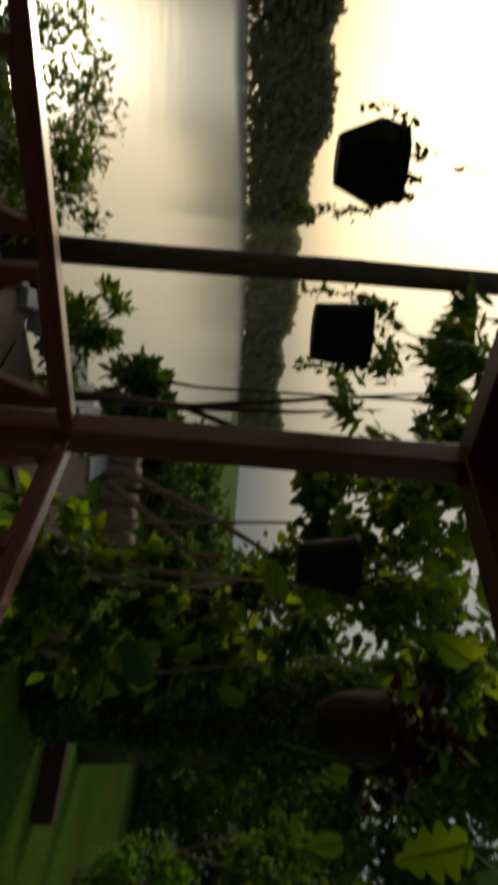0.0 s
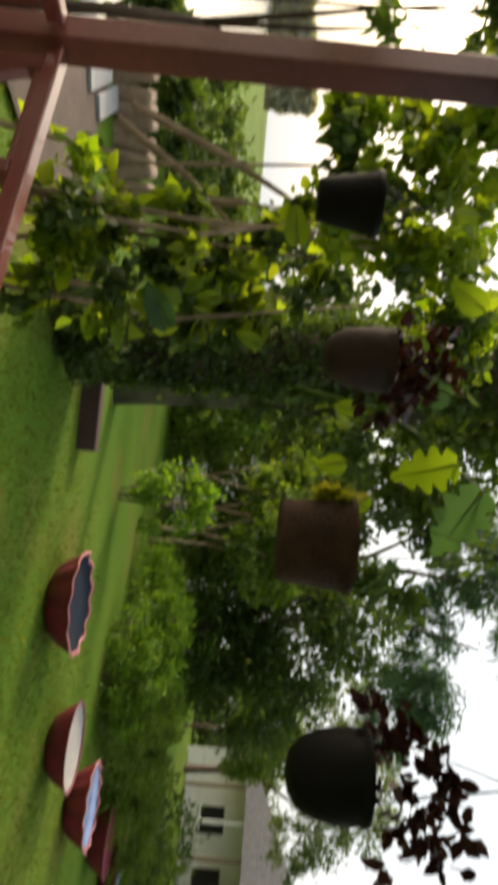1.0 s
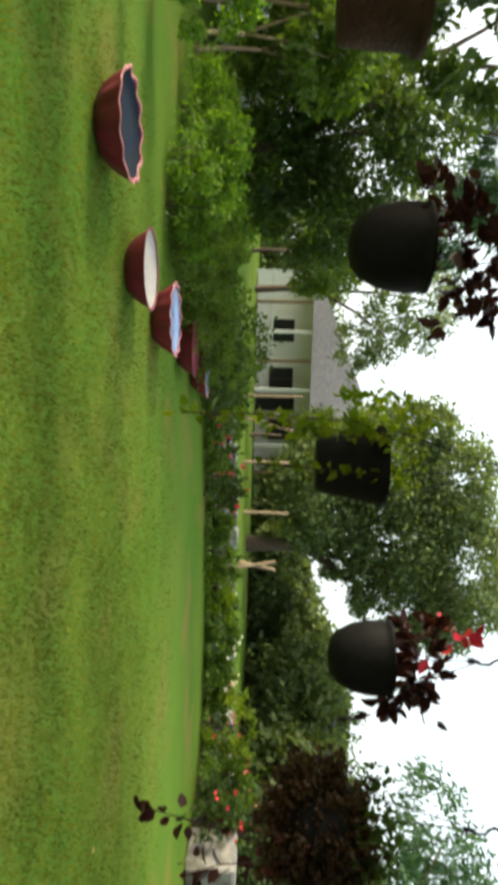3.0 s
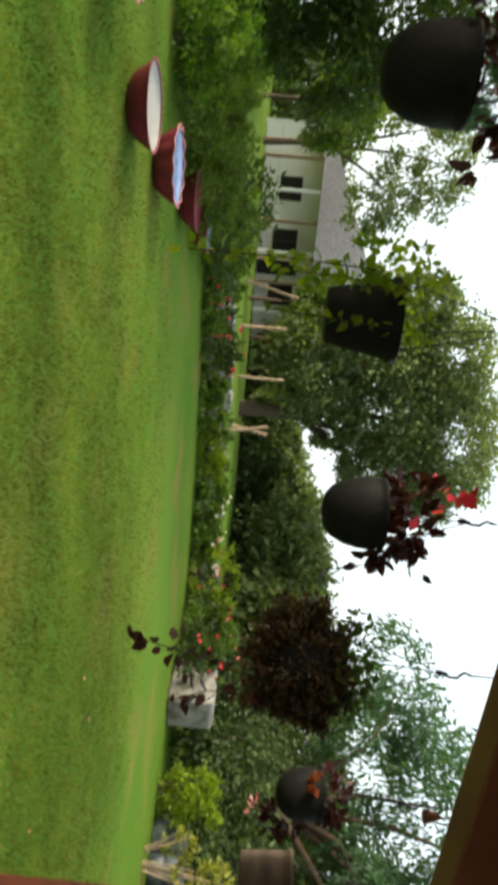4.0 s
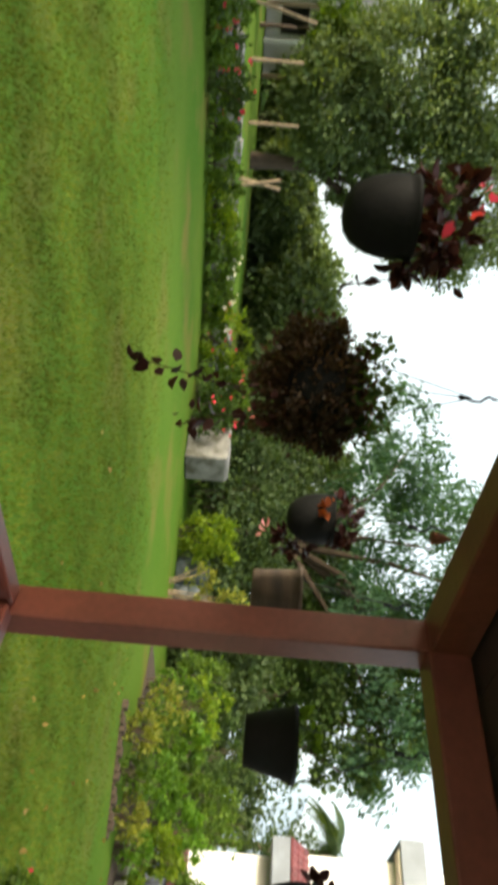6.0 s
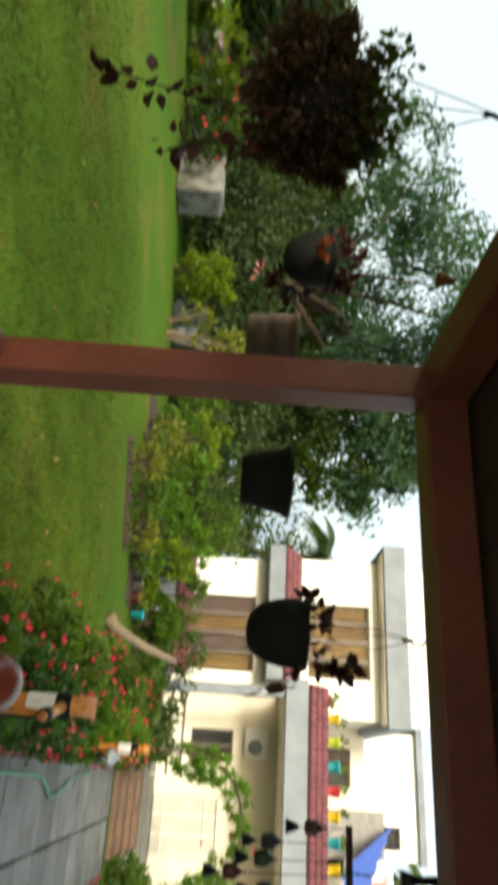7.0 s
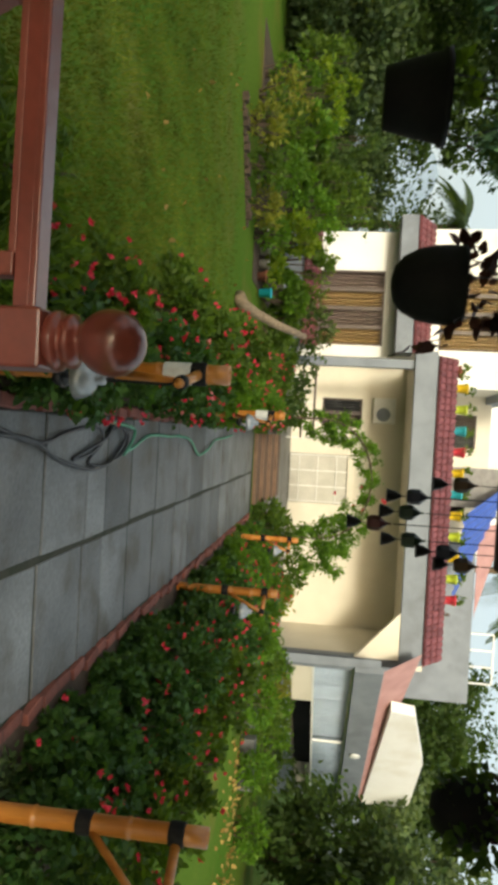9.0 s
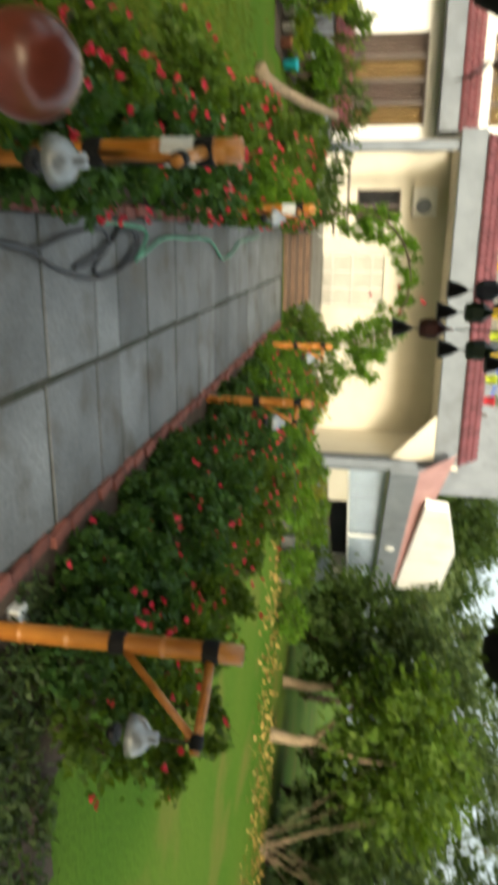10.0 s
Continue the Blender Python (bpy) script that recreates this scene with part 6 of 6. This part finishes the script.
foliage("creeper", [(-0.95, 0, 1.7, 0.35, 0.3, 0.35), (-0.5, 0, 2.15, 0.4, 0.3, 0.2), (0.1, 0, 2.25, 0.4, 0.3, 0.14), (0.7, 0, 2.0, 0.4, 0.3, 0.3), (1.1, 0, 1.6, 0.4, 0.35, 0.4), (1.35, -0.1, 1.2, 0.5, 0.4, 0.4), (1.6, 0, 1.65, 0.3, 0.3, 0.3), (-1.0, 0, 1.25, 0.3, 0.3, 0.3)], 9500, 0.065, L_FRESH, arch, 0.5, 0.4)
flower_mesh("blossom", rng.normal(0, 0.25, (10, 3)) + np.array([0.5, 0, 2.1]), 0.05, PETAL, arch)
for x, y, z, r, m in ((-0.5, 12.9, 0.75, 0.35, L_DARK), (-0.9, 13.6, 0.9, 0.4, L_DARK), (1.75, 13.0, 0.85, 0.35, L_MID), (1.55, 13.9, 0.6, 0.3, L_MID), (2.4, 13.2, 0.9, 0.4, L_MID), (3.0, 13.4, 0.8, 0.4, L_YELLOW), (-1.6, 15.8, 1.1, 0.45, L_DARK), (-2.4, 15.6, 1.3, 0.5, L_DARK), (2.9, 15.0, 1.0, 0.4, L_MID), (-0.6, 15.4, 0.9, 0.35, L_MID), (-3.0, 16.0, 1.1, 0.4, L_MID)):
    shrub("shrub", (x, y, 0), "leafy plant beside the porch steps", [(0, 0, z * 0.55, r, r, z * 0.5)], 520, 0.11, m, group="plants by the steps")


# ---- hanging pots round the pavilion ----
L_RUST = leaf_material("leaf_rust", (0.16, 0.035, 0.012), (0.30, 0.08, 0.025), 0.6, 0.3)
# clay darkened to the tone it takes against the light
BACKLITCLAY = material("backlit_clay", (0.055, 0.026, 0.018), (0.03, 0.017, 0.013), 8, 0.8, 0.4, 60)

def hanging_pot(at, r, h, style, label, leaves=None, hook_z=2.1, top=2.44, trail=None, turn=0):
    """A pot on three wires under a hook; style is the pot's outline."""
    x, y, z = at
    t = thing("hanging_pot", (x, y, z), label, "hanging pot", "hanging pots")
    outline = {"round": [(0.15, -0.5), (0.45, -0.46), (0.70, -0.34), (0.89, -0.12), (0.98, 0.12), (1.0, 0.34), (0.97, 0.46), (1.01, 0.48), (1.01, 0.53), (0.92, 0.53), (0.9, 0.4), (0.6, 0.36)],
               "drum": [(0.80, -0.5), (0.86, -0.47), (0.9, -0.2), (0.95, 0.2), (0.98, 0.42), (1.05, 0.44), (1.05, 0.52), (0.95, 0.52), (0.92, 0.38), (0.6, 0.36)],
               "tapered": [(0.62, -0.5), (0.66, -0.48), (0.8, -0.1), (0.95, 0.38), (1.02, 0.4), (1.03, 0.5), (0.95, 0.5), (0.9, 0.34), (0.6, 0.33)],
               "octagon": [(0.55, -0.5), (0.6, -0.48), (0.98, 0.05), (1.0, 0.1), (0.86, 0.45), (0.92, 0.5), (0.84, 0.5), (0.8, 0.35), (0.5, 0.33)]}[style]
    mat = COIR if "coir" in label else BACKLITCLAY if "clay" in label else material("barrel_wood", (0.11, 0.075, 0.05), (0.05, 0.035, 0.028), 6, 0.8, 0.4, 50, stretch=(1, 1, 5)) if "barrel" in label else BLACKPOT
    pot = part("pot", lathe([(a * r, b * h) for a, b in outline], 8 if style == "octagon" else 32), mat, t, smooth=style != "octagon")
    pot.rotation_euler[2] = radians(turn)
    part("soil", lathe([(r * 0.9, h * 0.36), (r * 0.5, h * 0.42), (0.01, h * 0.43)], 16), SOIL, t)
    hz = hook_z - z
    for k in range(3):
        a = 2 * math.pi * k / 3 + 0.5 + turn
        part("wire", tube([(r * math.cos(a), r * math.sin(a), h * 0.48), (r * 0.5 * math.cos(a), r * 0.5 * math.sin(a), (h * 0.48 + hz) / 2), (0, 0, hz)], 0.0015, 5), WIRE, t)
    part("hook", tube([(0, 0, hz - 0.02), (0.012, 0, hz), (0.012, 0, hz + 0.02), (0, 0, hz + 0.03), (-0.01, 0, hz + 0.045), (0, 0, hz + 0.06)], 0.0035, 6), CHAIN, t)
    part("knot", lathe([(0.002, -0.014), (0.006, -0.008), (0.0065, 0.0), (0.005, 0.01), (0.002, 0.016)], 8), CHAIN, t, smooth=True).location = (0, 0, hz - 0.02)
    part("wire", tube([(0, 0, hz + 0.05), (0, 0, top - z)], 0.002, 5), WIRE, t)
    if leaves:
        for blobs, n, size, m, nm in leaves:
            foliage(nm, blobs, n, size, m, t, 0.6, 0.15)
    if trail:
        for pts, n, size, m in trail:
            part("trailing_stem", tube(pts, 0.0016, 5), L_BRONZE, t)
            pp = np.array([np.array(Vector(pts[int(s)]).lerp(Vector(pts[min(int(s) + 1, len(pts) - 1)]), s - int(s))) for s in np.linspace(0, len(pts) - 1.001, n)])
            mesh_part("trailing_leaves", leaf_mesh("trailing_leaves", pp + rng.normal(0, 0.008, pp.shape), size, 0.65, 0.3), m, t)
    return t


hanging_pot((-0.46, -2.404, 1.827), 0.125, 0.19, "octagon", "faceted black hanging pot facing the lake", [([(0.02, 0, 0.10, 0.11, 0.11, 0.04)], 60, 0.028, L_DARK, "leaves")], trail=[([(-0.11, 0.0, 0.08), (-0.14, 0, 0.0), (-0.15, 0.0, -0.14), (-0.15, 0, -0.24)], 110, 0.022, L_DARK), ([(0.12, 0, 0.1), (0.15, 0, 0.04), (0.15, 0, -0.05)], 24, 0.022, L_DARK)])
hanging_pot((-0.965, -2.304, 1.814), 0.105, 0.175, "drum", "black hanging pot with trailing green sprigs", [([(0, 0, 0.12, 0.13, 0.13, 0.06)], 260, 0.026, L_MID, "leaves")], trail=[([(-0.11, 0.0, 0.08), (-0.13, 0, 0.0), (-0.135, 0.0, -0.12)], 80, 0.025, L_MID), ([(0.12, 0, 0.1), (0.14, 0, 0.04), (0.14, 0, -0.14)], 60, 0.025, L_MID)])
hanging_pot((-1.657, -1.94, 1.857), 0.105, 0.20, "tapered", "black hanging pot in front of the climber", None)
hanging_pot((-1.715, -1.392, 1.901), 0.10, 0.20, "round", "clay hanging pot coloured dark as if backlit, with maroon leaves", [([(0, 0, 0.2, 0.14, 0.14, 0.1), (-0.05, 0.12, 0.1, 0.06, 0.06, 0.08)], 240, 0.05, L_RED, "leaves")])
hanging_pot((-1.547, -0.759, 1.774), 0.115, 0.175, "drum", "brown coir-lined hanging basket", [([(-0.02, -0.08, 0.06, 0.10, 0.06, 0.06)], 50, 0.05, L_YELLOW, "leaves")], hook_z=2.25)
hanging_pot((-1.44, -0.252, 1.802), 0.094, 0.16, "round", "black hanging pot with dark maroon leaves", [([(0, 0.0, 0.17, 0.10, 0.12, 0.10), (0.0, -0.1, 0.1, 0.05, 0.05, 0.07), (0.02, 0.06, 0.22, 0.08, 0.1, 0.05)], 300, 0.036, L_RED, "leaves"), ([(0.0, 0.15, 0.15, 0.03, 0.05, 0.05)], 6, 0.045, L_RED, "drooping_leaves")], hook_z=2.2)
hanging_pot((-1.412, 0.214, 1.748), 0.088, 0.15, "tapered", "black hanging pot with pale trailing ivy", [([(0, -0.04, 0.11, 0.12, 0.12, 0.05), (-0.02, -0.1, 0.02, 0.05, 0.08, 0.09)], 320, 0.02, L_BRIGHT, "leaves")], trail=[([(0.08, -0.08, 0.08), (0.1, -0.12, 0.0), (0.1, -0.13, -0.18), (0.1, -0.13, -0.36)], 70, 0.028, L_BRIGHT), ([(0.05, -0.06, 0.08), (0.08, -0.10, -0.05), (0.08, -0.10, -0.18)], 34, 0.022, L_BRIGHT), ([(0.08, 0.0, 0.08), (0.11, -0.02, -0.05), (0.11, -0.03, -0.2)], 34, 0.022, L_BRIGHT)])
hanging_pot((-1.477, 0.721, 1.802), 0.091, 0.15, "round", "black hanging pot with red flowers and dark leaves", [([(0, 0.0, 0.15, 0.09, 0.11, 0.05), (0, 0.09, 0.1, 0.05, 0.05, 0.05)], 190, 0.04, L_RED, "leaves"), ([(0.0, -0.06, 0.21, 0.06, 0.07, 0.05)], 11, 0.042, PETAL, "blossom")], trail=[([(0.0, 0.10, 0.09), (0.03, 0.13, 0.06), (0.04, 0.14, -0.0), (0.05, 0.15, -0.06)], 8, 0.05, L_RED)])
hanging_pot((-1.37, 1.115, 1.70), 0.10, 0.15, "round", "hanging basket hidden by a bushy dark bronze plant", [([(0, 0, 0.02, 0.12, 0.12, 0.12), (0.04, 0.06, 0.06, 0.09, 0.09, 0.09), (-0.03, -0.07, 0.0, 0.09, 0.09, 0.09), (0.02, 0.03, -0.06, 0.1, 0.1, 0.08), (0, 0, 0.02, 0.14, 0.15, 0.13)], 13000, 0.0145, L_BRONZE, "leaves"), ([(0, 0.0, 0.14, 0.13, 0.13, 0.05)], 400, 0.022, L_DARK, "upper_leaves")], trail=[([(0.1, -0.05, -0.05), (0.12, -0.08, -0.22), (0.12, -0.11, -0.33), (0.12, -0.13, -0.40)], 26, 0.035, L_RED), ([(0.1, 0.02, -0.08), (0.12, 0.02, -0.22), (0.12, 0.06, -0.30)], 16, 0.035, L_RED)])
hanging_pot((-1.417, 1.668, 1.767), 0.078, 0.135, "round", "small black hanging pot with rusty maroon leaves", [([(0.0, 0.0, 0.10, 0.08, 0.09, 0.04), (0.02, 0.09, -0.06, 0.05, 0.05, 0.07)], 150, 0.035, L_RED, "leaves"), ([(0.03, -0.06, 0.05, 0.03, 0.03, 0.04)], 22, 0.03, L_RUST, "rusty_leaves"), ([(0.03, 0.05, -0.12, 0.02, 0.02, 0.02)], 5, 0.03, PETALPINK, "blossom")])
hanging_pot((-1.40, 2.062, 1.697), 0.095, 0.165, "drum", "old barrel-shaped wooden hanging pot", None)
hanging_pot((-0.905, 2.079, 1.701), 0.108, 0.15, "tapered", "plain black hanging pot on the house side", [([(0, 0, 0.1, 0.08, 0.08, 0.03)], 40, 0.04, L_MID, "leaves")])
hanging_pot((-0.431, 1.948, 1.736), 0.088, 0.15, "round", "black hanging pot with small dark red flowers", [([(0.0, 0.0, 0.1, 0.09, 0.09, 0.03), (0.08, 0.0, 0.16, 0.03, 0.03, 0.05)], 110, 0.035, L_RED, "leaves")], trail=[([(0.09, 0, 0.06), (0.12, 0, 0.04), (0.13, 0.0, -0.01)], 6, 0.05, L_RED)])
hanging_pot((0.865, 2.2, 1.915), 0.085, 0.13, "round", "hanging basket wrapped in small dark leaves near the path", [([(0, 0, 0.06, 0.12, 0.12, 0.10)], 420, 0.03, L_DARK, "leaves"), ([(0.02, 0, 0.16, 0.12, 0.12, 0.05)], 160, 0.035, L_RED, "upper_leaves")], hook_z=2.2)

# lantern wind chime
ch = thing("wind_chime", (0.095, 1.93, 1.921), "wind chime of small dark metal lanterns under a bar", "wind chime")
part("bar", bar((-0.095, 0, 0), (0.095, 0, 0), 0.016, 0.014, 0.003), DARKWOOD, ch)
part("cord", tube([(0, 0, 0), (0, -0.1, 0.22)], 0.002, 5), WIRE, ch)
LC = [material(nm, c, None, 8, 0.5, 0.1, 50, metal=0.3) for nm, c in (("rust_metal", (0.10, 0.055, 0.025)), ("navy_metal", (0.02, 0.025, 0.05)), ("green_metal", (0.02, 0.045, 0.025)), ("maroon_metal", (0.09, 0.02, 0.02)))]
for i, (lx, dz) in enumerate(((-0.087, 0.085), (-0.055, 0.184), (-0.02, 0.198), (0.008, 0.268), (0.041, 0.191), (0.063, 0.114), (0.089, 0.075))):
    l = part("lantern", lathe([(0.009, -0.018), (0.013, -0.017), (0.017, -0.008), (0.017, 0.010), (0.010, 0.018), (0.003, 0.027), (0.002, 0.036)], 6), LC[(0, 1, 2, 3, 2, 1, 0)[i]], ch)
    l.location = (lx, 0, -dz)
    part("bell", lathe([(0.016, -0.062), (0.011, -0.044), (0.008, -0.038), (0.003, -0.03)], 10), CHAIN, l)
    part("thread", tube([(0, 0, 0.04), (0, 0, dz - 0.005)], 0.0012, 4), WIRE, l)
    part("thread", tube([(0, 0, -0.036), (0, 0, -0.02)], 0.0012, 4), WIRE, l)
t = thing("door_bell", (0.08, 1.73, 2.02), "small dark bell fixed under the beam", "bell")
part("body", lathe([(0.018, -0.03), (0.012, -0.01), (0.008, 0.01), (0.01, 0.04)], 14), CHAIN, t, smooth=True)

t = thing("clay_ornament", (-1.40, 1.69, 2.17), "small terracotta bell ornament on a hanging wire", "ornament")
part("body", lathe([(0.020, -0.028), (0.019, -0.012), (0.014, 0.008), (0.007, 0.02), (0.004, 0.03)], 14), CLAY, t, smooth=True)
part("wire", tube([(0, 0, 0.028), (0.003, 0, 0.07), (0.0, 0, 0.20)], 0.0015, 5), WIRE, t)

# ---- brick edging of the path ----
bm = box(-0.035, 0.035, -0.1, 0.1, -0.03, 0.06, 0.008)
bme = bpy.data.meshes.new("brick")
bm.to_mesh(bme)
bm.free()
bme.materials.append(BRICK)
for i in range(50):
    for x, tilt in ((-0.172, 0), (1.437, 7)):
        o = new("brick", bme)
        o.parent = path
        o.matrix_local = pose(x + 0.01 * math.sin(i * 3.1), 2.35 + i * 0.215, 0.012 * math.sin(i * 1.9), 2 * math.sin(i * 2.3), 3 * math.cos(i), tilt + 3 * math.sin(i * 4.7))
